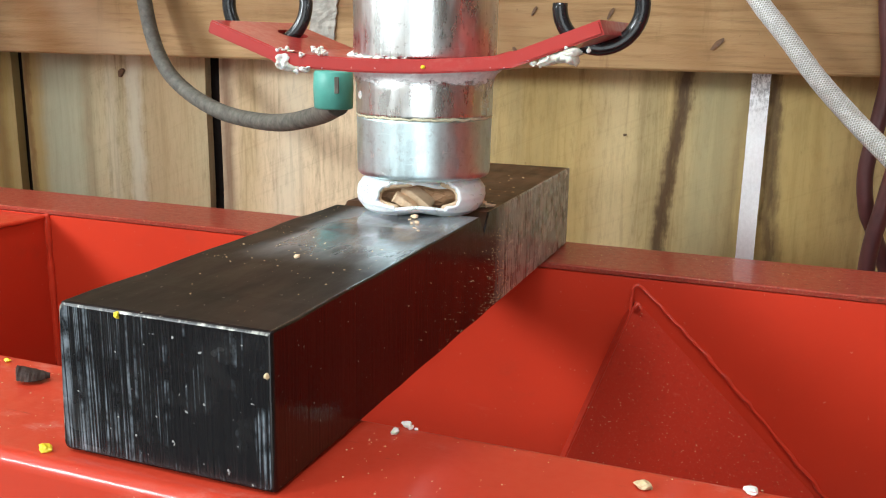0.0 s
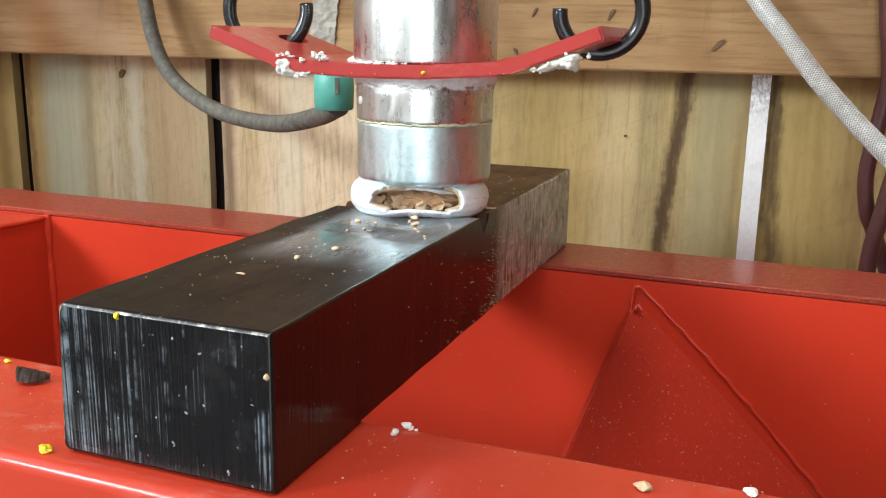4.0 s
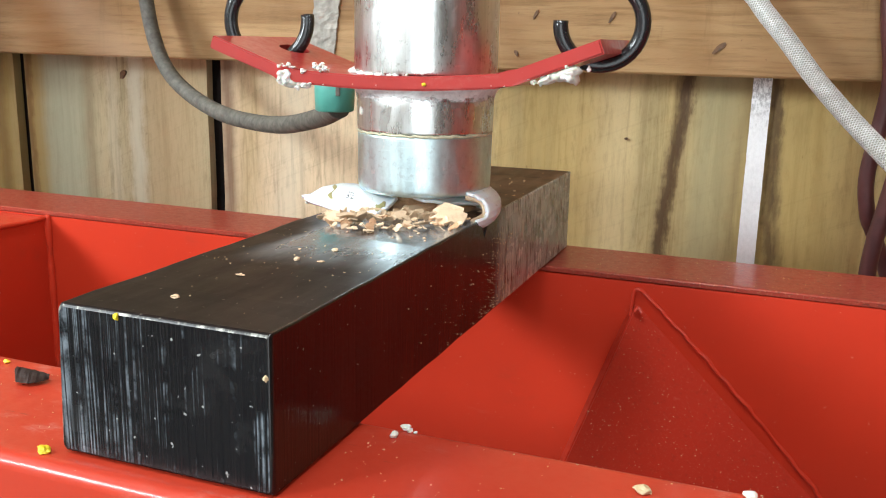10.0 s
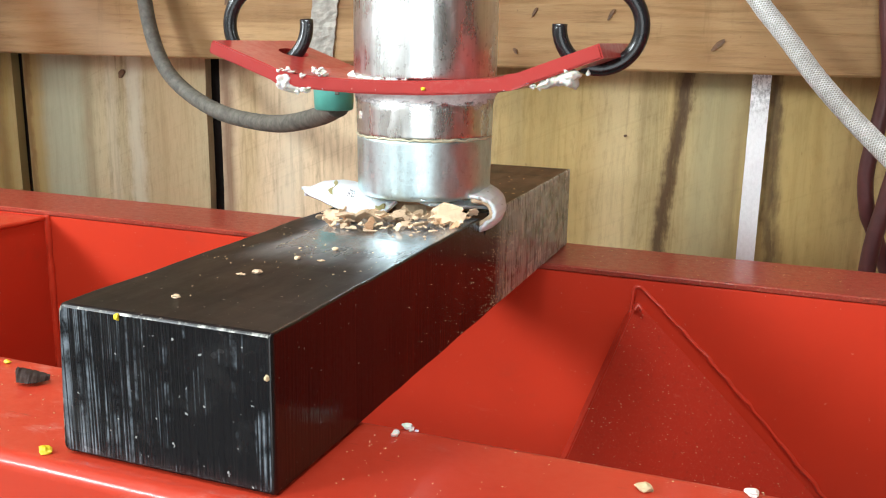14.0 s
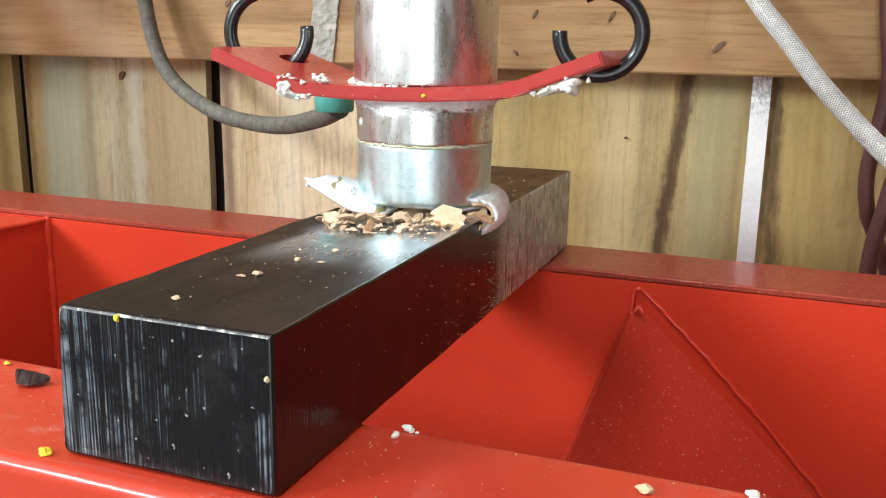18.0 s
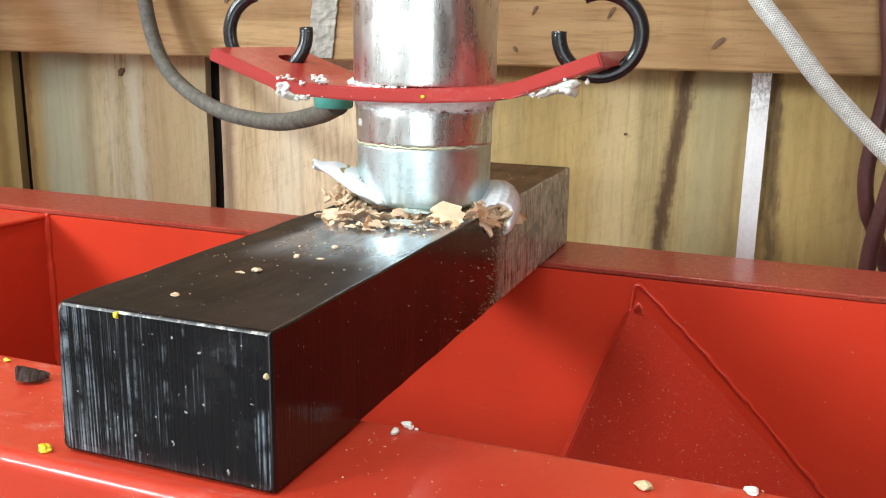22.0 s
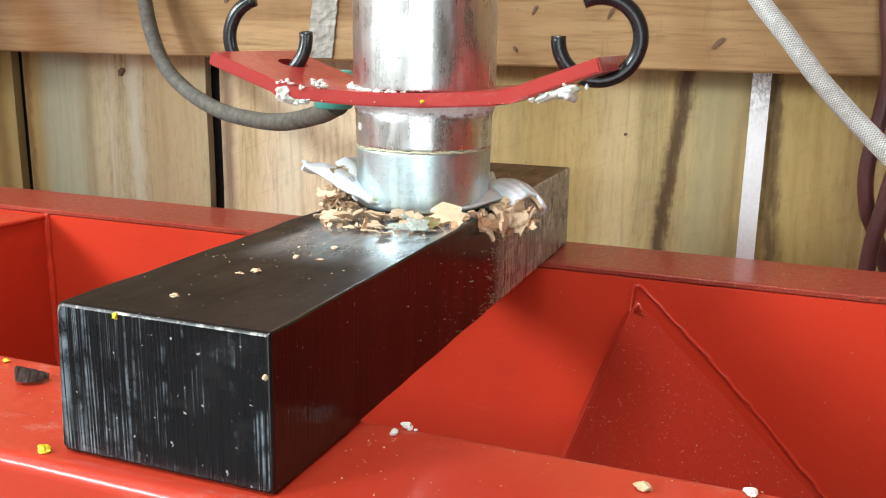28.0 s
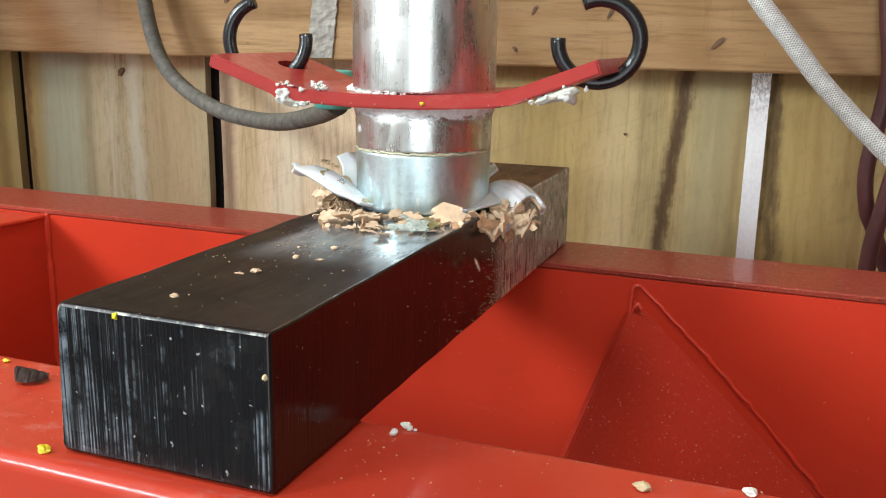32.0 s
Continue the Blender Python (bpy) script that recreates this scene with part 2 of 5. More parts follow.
def board_wood(name, dark, pale, grey, mark, streaks=()):
    """Rough-sawn boards: grain along `mark` ('z' upright, 'x' level), with saw arcs, tinted bands, stains and the
    rail's painted shade.
    """
    s = Shade(name)
    luck = s.luck()
    shift = s.t.nodes.new("ShaderNodeCombineXYZ")
    s.put(shift.inputs[1], s.math("MULTIPLY", luck, 9.0))
    add = s.t.nodes.new("ShaderNodeVectorMath")
    s.put(add.inputs[0], s.co)
    s.put(add.inputs[1], shift.outputs[0])
    co = add.outputs[0]
    sz = (1.0, 1.0, 0.05) if mark == "z" else (0.07, 1.0, 1.0)
    grain = s.noise(s.scaled(*(k * 150 for k in sz), co=co), 1, 6, 0.65, 0.8)
    band = s.noise(s.scaled(*(k * 24 for k in sz), co=co), 1, 3, 0.5, 0.5)
    fine = s.noise(s.scaled(*(k * 700 for k in sz), co=co), 1, 3, 0.6)
    cloud = s.noise(s.scaled(14, 14, 8, co=co), 1, 5, 0.65)
    broad = s.noise(s.scaled(*(k * 11 for k in sz), co=co), 1, 2, 0.5, 0.4)
    cream = tuple(min(0.92, k * 1.22 + 0.03) for k in pale)
    colour = s.ramp(band, (0.28, dark), (0.40, pale), (0.50, grey), (0.58, pale), (0.70, cream))
    colour = s.mix(s.span(broad, 0.46, 0.64, 0, 0.62), colour, cream)
    colour = s.mix(s.span(broad, 0.42, 0.30, 0, 0.45), colour, dark)
    colour = s.mix(s.span(cloud, 0.38, 0.68, 0, 0.5), colour, pale)
    colour = s.mix(s.span(grain, 0.48, 0.70, 0, 0.42), colour, tuple(k * 0.6 for k in dark))
    along = (260, 260, 60) if mark == "z" else (22, 260, 320)
    fuzz = s.noise(s.scaled(*along, co=co), 1, 5, 0.75)
    colour = s.mix(s.span(fuzz, 0.45, 0.75, 0, 0.42 if mark == "z" else 0.50), colour, tuple(k * 0.55 for k in dark))
    colour = s.mix(s.math("MULTIPLY", fine, 0.16), colour, tuple(k * 0.6 for k in pale))
    arcs = s.noise(s.scaled(9, 9, 420, co=s.scaled(1, 1, 1, (0, 0.42, 0), co=co)), 1, 4, 0.65, 0.15)
    if mark == "z":
        colour = s.mix(s.span(arcs, 0.52, 0.70, 0, 0.15), colour, tuple(k * 0.6 for k in dark))
    speck = s.span(s.noise(s.scaled(210, 210, 120, co=co), 1, 3, 0.6), 0.71, 0.76)
    colour = s.mix(s.math("MULTIPLY", speck, 0.55), colour, (0.10, 0.06, 0.03))
    blot = s.span(s.noise(s.scaled(46, 46, 8, co=co), 1, 5, 0.68), 0.60, 0.76)
    colour = s.mix(s.math("MULTIPLY", blot, 0.55), colour, (0.15, 0.085, 0.035))
    if streaks:
        wander = s.math("MULTIPLY", s.math("SUBTRACT", s.noise(s.scaled(2, 2, 26), 1, 4, 0.6), 0.5), 0.014)
        for foot, lean, half, strength, *tint in streaks:
            line = s.math("ADD", s.math("MULTIPLY", s.math("SUBTRACT", s.axis(2), BED), lean), foot)
            away = s.math("ABSOLUTE", s.math("ADD", s.math("SUBTRACT", s.axis(0), line), wander))
            ragged = s.math("ADD", away, s.math("MULTIPLY", s.math("SUBTRACT", fuzz, 0.5), 0.012))
            colour = s.mix(s.span(ragged, half * (2.0 if tint else 1.5), half * 0.1, 0, strength), colour, tint[0] if tint else (0.085, 0.045, 0.018))
    s.set(Base_Color=colour, Roughness=s.span(grain, 0.3, 0.7, 0.55, 0.8), Specular_IOR_Level=0.3)
    height = s.math("ADD", grain, s.math("ADD", s.math("MULTIPLY", fuzz, 0.5), s.math("MULTIPLY", arcs, 0.5)))
    return s.bump(height, 0.35, 0.0012).m


def plain(name, colour, rough=0.5, metal=0.0, vary=0.25, scale=60, bump=0.2, depth=0.001, **more):
    s = Shade(name)
    n = s.noise(s.co, scale, 5, 0.6)
    low = tuple(k * (1 - vary) for k in colour)
    high = tuple(min(1, k * (1 + vary * 0.6)) for k in colour)
    s.set(Base_Color=s.ramp(n, (0.3, low), (0.7, high)), Roughness=s.span(s.noise(s.co, scale * 3, 3), 0.3, 0.7, rough * 0.85, min(1, rough * 1.2)), Metallic=metal, **more)
    return s.bump(s.noise(s.co, scale * 2, 4), bump, depth).m


def ball_cover():
    s = Shade("white_ball_cover")
    dirt = s.span(s.noise(s.co, 130, 5, 0.65), 0.60, 0.80)
    colour = s.mix(s.math("MULTIPLY", dirt, 0.35), (0.80, 0.82, 0.83, 1), (0.52, 0.50, 0.44, 1))
    vein = s.math("ABSOLUTE", s.math("SUBTRACT", s.noise(s.co, 75, 3, 0.6), 0.5))
    vein = s.math("MULTIPLY", s.span(vein, 0.010, 0.003), s.span(s.noise(s.co, 60, 2), 0.52, 0.62))
    colour = s.mix(s.math("MULTIPLY", vein, 0.7), colour, (0.16, 0.15, 0.11))
    grit = s.span(s.noise(s.co, 420, 2, 0.5), 0.70, 0.74)
    colour = s.mix(s.math("MULTIPLY", grit, 0.5), colour, (0.20, 0.16, 0.10))
    s.set(Base_Color=colour, Roughness=0.38, Subsurface_Weight=0.12, Subsurface_Scale=0.002)
    return s.bump(s.noise(s.co, 400, 3), 0.12, 0.0005).m


def core_rubber(name, colour):
    s = Shade(name)
    luck = s.luck()
    n = s.noise(s.co, 240, 5, 0.65)
    tone = s.mix(luck, tuple(k * 0.80 for k in colour), tuple(min(1, k * 1.15) for k in colour))
    tone = s.mix(s.span(n, 0.45, 0.8, 0, 0.55), tone, tuple(k * 0.55 for k in colour))
    s.set(Base_Color=tone, Roughness=0.62, Specular_IOR_Level=0.3)
    return s.bump(n, 0.5, 0.0012).m


RED = red_paint("red_paint", (0.53, 0.035, 0.014), (0.62, 0.045, 0.018))
# flange red: dust and grit, plus the boards' reflection put into the tone
DUSTY_SHEEN_RED = red_paint("dusty_sheen_red_paint", (0.25, 0.030, 0.019), (0.33, 0.044, 0.026), 0, 0.75, 0.22)
# front beam: RED toned down for its dimmer light, with real scuffs
SCUFFED_DIM_RED = red_paint("scuffed_dim_red_paint", (0.42, 0.034, 0.016), (0.50, 0.044, 0.020), 0.55)
GUSSET_RED = red_paint("dusty_gusset_paint", (0.42, 0.028, 0.013), (0.50, 0.035, 0.016), 0, 0.18)
WELD_RED = red_paint("painted_weld_bead", (0.55, 0.040, 0.018), (0.64, 0.05, 0.022), 0, 0, 1.0)
PLATE_RED = red_paint("dull_red_paint", (0.33, 0.027, 0.023), (0.41, 0.040, 0.034), 0.5)
BLACK = black_steel()
SAWN = sawn_end()
WORN = worn_edge()
CHROME = bright_steel("ram_chrome", (0.74, 0.75, 0.74), 0.26, 0.42, 1.2, 0.40, 0.24, 0.14)
CAPSTEEL = bright_steel("turned_steel", (0.66, 0.79, 0.81), 0.36, 0.50, 3.0, 0.22, 0.10, 0.25)
GREEN_GREY, OCHRE, BLEACHED, ROSY, BROWN = (0.38, 0.385, 0.27), (0.38, 0.25, 0.065), (0.72, 0.68, 0.53), (0.60, 0.43, 0.24), (0.17, 0.085, 0.025)
BOARD_GREY = board_wood("greyish_sawn_board", (0.27, 0.185, 0.085), (0.50, 0.41, 0.235), (0.40, 0.36, 0.22), "z", ((-0.556, 0.0, 0.030, 0.75, GREEN_GREY), (-0.595, 0.0, 0.010, 0.7, OCHRE), (-0.645, 0.0, 0.036, 0.85, (0.30, 0.20, 0.045)), (-0.426, 0.0, 0.034, 0.55, ROSY), (-0.469, 0.0, 0.007, 0.75, BLEACHED), (-0.497, 0.0, 0.006, 0.35, BLEACHED), (-0.526, 0.01, 0.006, 0.30, BROWN), (-0.6005, 0.0, 0.004, 0.75, BROWN), (-0.638, 0.0, 0.006, 0.6, BROWN)))
BOARD_PINK = board_wood("pale_sawn_board", (0.42, 0.27, 0.15), (0.70, 0.54, 0.345), (0.60, 0.46, 0.30), "z", ((-0.366, 0.0, 0.006, 0.7, (0.14, 0.06, 0.035)), (-0.345, 0.05, 0.012, 0.35, OCHRE), (-0.30, 0.1, 0.012, 0.3, BLEACHED)))
BOARD_OCHRE = board_wood("ochre_sawn_board", (0.28, 0.175, 0.060), (0.53, 0.385, 0.165), (0.42, 0.32, 0.15), "z", ((-0.06, 0.0, 0.03, 0.45, OCHRE), (-0.005, 0.0, 0.014, 0.45, (0.56, 0.44, 0.25)), (0.066, 0.03, 0.018, 0.6, (0.36, 0.325, 0.18)), (0.128, 0.0, 0.03, 0.5, OCHRE), (0.0345, 0.098, 0.0062, 0.95), (0.0385, 0.098, 0.0030, 0.5), (0.1120, -0.06, 0.005, 0.75), (0.1170, -0.10, 0.004, 0.5), (0.085, 0.03, 0.004, 0.25)))
# the wide dark streak at -0.655 paints the shadow on the rail's left end
RAIL = board_wood("planed_rail_wood", (0.25, 0.130, 0.052), (0.42, 0.258, 0.114), (0.36, 0.202, 0.086), "x", ((-0.281, -0.7, 0.013, 0.75, BROWN), (-0.33, -1.2, 0.030, 0.55, (0.56, 0.40, 0.25)), (-0.50, -0.3, 0.022, 0.6, (0.30, 0.135, 0.040)), (-0.655, 0.0, 0.065, 0.85, (0.15, 0.09, 0.032)), (0.09, -0.3, 0.012, 0.4, (0.24, 0.12, 0.04)), (-0.02, -0.5, 0.010, 0.35, (0.25, 0.12, 0.045))))
SEAM_SHADE = plain("seam_shade_black", (0.010, 0.007, 0.006), 0.9, scale=40, Specular_IOR_Level=0.08)
DARK_UNSEEN_WALL = plain("dark_unseen_wall", (0.085, 0.058, 0.040), 0.7, scale=14, vary=0.4)
KNOT = plain("wood_knot", (0.14, 0.068, 0.028), 0.6, scale=260, vary=0.5)


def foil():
    """Crinkled foil tape, its creases dark grey towards its upper end."""
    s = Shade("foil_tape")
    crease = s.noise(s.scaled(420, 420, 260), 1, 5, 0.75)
    upper_grey = s.math("MULTIPLY", s.span(s.math("ADD", s.axis(2), s.math("MULTIPLY", crease, 0.05)), 0.205, 0.250), s.span(crease, 0.38, 0.62))
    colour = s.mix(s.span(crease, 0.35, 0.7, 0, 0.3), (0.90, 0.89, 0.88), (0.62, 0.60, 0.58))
    colour = s.mix(s.math("MULTIPLY", upper_grey, 0.8), colour, (0.17, 0.16, 0.15))
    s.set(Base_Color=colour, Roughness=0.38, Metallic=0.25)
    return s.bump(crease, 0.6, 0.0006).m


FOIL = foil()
MORTAR = plain("grey_mortar_smear", (0.40, 0.38, 0.33), 0.85, scale=90, vary=0.45, bump=0.6)
RUBBER = plain("dusty_black_rubber", (0.125, 0.118, 0.098), 0.7, scale=150, vary=0.45, bump=0.3)
MAROON = plain("maroon_rubber", (0.11, 0.035, 0.035), 0.45, scale=60)
TEAL = plain("teal_plastic", (0.095, 0.40, 0.33), 0.42, scale=90, vary=0.15)
HOOK = plain("black_gloss_steel", (0.014, 0.014, 0.015), 0.22, scale=100, bump=0.05)
GREASE = plain("white_wax", (0.78, 0.76, 0.70), 0.5, vary=0.12, scale=200, bump=0.5, Subsurface_Weight=0.15, Subsurface_Scale=0.003)
CLOUDY_WAX = plain("cloudy_cream_wax", (0.62, 0.60, 0.52), 0.4, vary=0.3, scale=260, bump=0.6, Subsurface_Weight=0.2, Subsurface_Scale=0.003)


def wax_smear():
    """A thin wax film, whole near the plate and torn into wisps lower down."""
    s = Shade("smeared_wax_film")
    wisp = s.noise(s.scaled(230, 230, 620, (0.35, 0, 0)), 1, 5, 0.7)
    grain = s.noise(s.co, 420, 4, 0.7)
    thick = s.math("ADD", s.span(s.axis(2), 0.0385, 0.0455, -0.13, 0.26), wisp)
    s.set(Base_Color=s.mix(s.span(grain, 0.35, 0.7), (0.90, 0.89, 0.88), (0.70, 0.68, 0.68)), Roughness=0.42, Alpha=s.span(thick, 0.44, 0.62, 0.0, 0.85))
    return s.bump(grain, 0.5, 0.0006).m


SMEAR = wax_smear()
COVER = ball_cover()
CORE = core_rubber("tan_core_rubber", (0.74, 0.53, 0.345))
CORE_IN = core_rubber("inner_core_rubber", (0.62, 0.36, 0.20))
OLIVE = plain("olive_glue", (0.36, 0.31, 0.13), 0.4, vary=0.3, scale=200)
GLUE = plain("clouded_glue_film", (0.62, 0.68, 0.60), 0.3, vary=0.3, scale=220, Transmission_Weight=0.3)
INK = plain("black_print", (0.02, 0.02, 0.025), 0.5)
YELLOW = plain("yellow_crumb", (0.80, 0.62, 0.02), 0.5)
LEAF = plain("dark_brown_shell", (0.030, 0.013, 0.008), 0.8, scale=150)
CREAM = plain("cream_crumb", (0.62, 0.48, 0.28), 0.7, scale=250)
BRAID = plain("braid_thread", (0.88, 0.88, 0.86), 0.45, scale=200)
CLEAR = plain("cloudy_clear_tube", (0.52, 0.52, 0.44), 0.22, vary=0.1, Transmission_Weight=0.2)
PLASTER = plain("workshop_wall_paint", (0.60, 0.59, 0.57), 0.8, scale=6, vary=0.2)
CONCRETE = plain("concrete_floor", (0.24, 0.22, 0.20), 0.8, scale=12, vary=0.3)


# ---- building helpers ----
def part(name, bm, material, parent=None, label="", smooth=False):
    """Links a bmesh as one mesh object under a thing or a part."""
    me = bpy.data.meshes.new(name)
    bmesh.ops.recalc_face_normals(bm, faces=bm.faces)
    for f in bm.faces:
        f.smooth = smooth
    bm.to_mesh(me)
    bm.free()
    for m in material if isinstance(material, (list, tuple)) else (material,):
        me.materials.append(m)
    ob = new(name, me)
    ob.parent = parent
    return tagged(ob, label)


def thing(name, label, category, at=(0, 0, 0), turn=0.0, group="", kind=""):
    ob = new(name)
    ob.empty_display_size = 0.01
    ob.matrix_basis = pose(at[0], at[1], at[2], 0, 0, turn)
    return tagged(ob, label, category, group, kind)


def block(bm, x0, x1, y0, y1, z0, z1, bevel=0.0, segments=2):
    made = bmesh.ops.create_cube(bm, size=1.0)
    bmesh.ops.scale(bm, vec=(x1 - x0, y1 - y0, z1 - z0), verts=made["verts"])
    bmesh.ops.translate(bm, vec=((x0 + x1) / 2, (y0 + y1) / 2, (z0 + z1) / 2), verts=made["verts"])
    if bevel:
        edges = list({e for v in made["verts"] for e in v.link_edges})
        bmesh.ops.bevel(bm, geom=edges, offset=bevel, segments=segments, affect="EDGES", profile=0.6)
    return bm


def smooth_line(points, steps=8):
    """A curve through the points."""
    p = [Vector(q) for q in points]
    p = [2 * p[0] - p[1], *p, 2 * p[-1] - p[-2]]
    out = []
    for a, b, c, d in zip(p, p[1:], p[2:], p[3:]):
        for k in range(steps):
            t = k / steps
            out.append(0.5 * (2 * b + (c - a) * t + (2 * a - 5 * b + 4 * c - d) * t * t + (3 * b - a - 3 * c + d) * t ** 3))
    return out + [p[-2]]


def tube(bm, line, radius, sides=14, wobble=0.0):
    rings = []
    side = Vector((0.31, 0.2, 0.93))
    for k, q in enumerate(line):
        way = (line[min(k + 1, len(line) - 1)] - line[max(k - 1, 0)]).normalized()
        side = (side - way * side.dot(way)).normalized()
        up = way.cross(side)
        r = radius * (1 + wobble * noise.noise(q * 120))
        rings.append([bm.verts.new(q + r * (math.cos(a) * side + math.sin(a) * up)) for a in (2 * math.pi * j / sides for j in range(sides))])
    for a, b in zip(rings, rings[1:]):
        for j in range(sides):
            bm.faces.new((a[j], a[(j + 1) % sides], b[(j + 1) % sides], b[j]))
    bm.faces.new(rings[0][::-1])
    bm.faces.new(rings[-1])
    return bm


def lathe(bm, profile, sides=72):
    """Turns (radius, height) pairs about the upright axis, closed at both ends."""
    rings = [[bm.verts.new((r * math.cos(a), r * math.sin(a), z)) for a in (2 * math.pi * j / sides for j in range(sides))] for r, z in profile]
    for a, b in zip(rings, rings[1:]):
        for j in range(sides):
            bm.faces.new((a[j], a[(j + 1) % sides], b[(j + 1) % sides], b[j]))
    bm.faces.new(rings[0][::-1])
    bm.faces.new(rings[-1])
    return bm


def sheet(bm, shape, nu, nv, thick, inward=None):
    """A curved sheet with thickness: shape(u, v) for u, v in 0..1."""
    grid = [[Vector(shape(i / nu, j / nv)) for j in range(nv + 1)] for i in range(nu + 1)]
    top, low = [], []
    for i in range(nu + 1):
        a, b = [], []
        for j in range(nv + 1):
            du = grid[min(i + 1, nu)][j] - grid[max(i - 1, 0)][j]
            dv = grid[i][min(j + 1, nv)] - grid[i][max(j - 1, 0)]
            n = du.cross(dv)
            n = n.normalized() if n.length > 1e-12 else Vector((0, 0, 1))
            t = thick(i / nu, j / nv) if callable(thick) else thick
            a.append(bm.verts.new(grid[i][j]))
            b.append(bm.verts.new(grid[i][j] - n * t * (inward or 1)))
        top.append(a)
        low.append(b)
    for i in range(nu):
        for j in range(nv):
            bm.faces.new((top[i][j], top[i + 1][j], top[i + 1][j + 1], top[i][j + 1]))
            bm.faces.new((low[i][j], low[i][j + 1], low[i + 1][j + 1], low[i + 1][j]))
    for i in range(nu):
        bm.faces.new((top[i][0], low[i][0], low[i + 1][0], top[i + 1][0]))
        bm.faces.new((top[i][nv], top[i + 1][nv], low[i + 1][nv], low[i][nv]))
    for j in range(nv):
        bm.faces.new((top[0][j], top[0][j + 1], low[0][j + 1], low[0][j]))
        bm.faces.new((top[nu][j], low[nu][j], low[nu][j + 1], top[nu][j + 1]))
    return bm


def lump(bm, at, size, rng, flat=1.0, rough=0.35, detail=2):
    """An uneven little lump."""
    made = bmesh.ops.create_icosphere(bm, subdivisions=detail, radius=1.0)
    seed = Vector((rng.uniform(0, 90), rng.uniform(0, 90), rng.uniform(0, 90)))
    stretch = Vector((rng.uniform(0.7, 1.3), rng.uniform(0.7, 1.3), rng.uniform(0.7, 1.2) * flat))
    for v in made["verts"]:
        k = 1 + rough * noise.noise(v.co * 1.3 + seed) + 0.5 * rough * noise.noise(v.co * 3.1 + seed)
        v.co = Vector(at) + Vector((v.co.x * stretch.x, v.co.y * stretch.y, v.co.z * stretch.z)) * (k * size)
    return bm


def flake(rng, size, thick=0.20, bend=0.10, crinkle=1.0):
    """A broken piece of the core: an irregular slab with a notched outline and a few large facets."""
    bm = bmesh.new()
    n = rng.randint(16, 23)
    lobes = [(rng.randint(2, 4), rng.uniform(0, 6.3), rng.uniform(0.06, 0.15)) for _ in range(2)]
    curve = rng.uniform(-1.0, 1.0) * bend / size
    twist = rng.uniform(-0.5, 0.5) * bend / size
    seed = Vector((rng.uniform(0, 50), rng.uniform(0, 50), rng.uniform(0, 50)))
    t = size * thick * rng.uniform(0.75, 1.3)

    def rise(x, y):
        q = Vector((x, y, 0)) / size
        return curve * (x * x - 0.3 * y * y) + twist * x * y + crinkle * size * (0.20 * noise.noise(q * 1.3 + seed) + 0.10 * noise.noise(q * 3.4 + seed))

    rim = []
    for k in range(n):
        a = 2 * math.pi * (k + rng.uniform(-0.42, 0.42)) / n
        r = size * (0.88 + sum(h * math.sin(f * a + p) for f, p, h in lobes) + rng.uniform(-0.34, 0.20))
        rim.append((r * math.cos(a) * 1.28, r * math.sin(a) * 0.80))
    top = [bm.verts.new((x, y, rise(x, y) + t * rng.uniform(0.2, 0.7))) for x, y in rim]
    low = [bm.verts.new((x * 0.95 + rng.uniform(-0.06, 0.06) * size, y * 0.95 + rng.uniform(-0.06, 0.06) * size, rise(x, y) - t * rng.uniform(0.3, 0.7))) for x, y in rim]
    faces = [bm.faces.new(top), bm.faces.new(low[::-1])]
    for k in range(n):
        j = (k + 1) % n
        bm.faces.new((top[j], top[k], low[k], low[j]))
    made = bmesh.ops.triangulate(bm, faces=faces)["faces"]
    for f in sorted(made, key=lambda f: -f.calc_area())[:5 if crinkle > 0.5 else 0]:
        c = f.calc_center_median()
        side = 1 if f.normal.z > 0 else -1
        poke = bmesh.ops.poke(bm, faces=[f])["verts"][0]
        poke.co = c + Vector((rng.uniform(-0.1, 0.1), rng.uniform(-0.1, 0.1), side * rng.uniform(0.01, 0.07))) * size
    return bm


# ---- the workshop round the press ----
def wall_box(name, x0, x1, y0, y1, z0, z1, material, label):
    return tagged(part(name, block(bmesh.new(), x0, x1, y0, y1, z0, z1), material, None, label), category=name.split("_")[0], kind="structure")


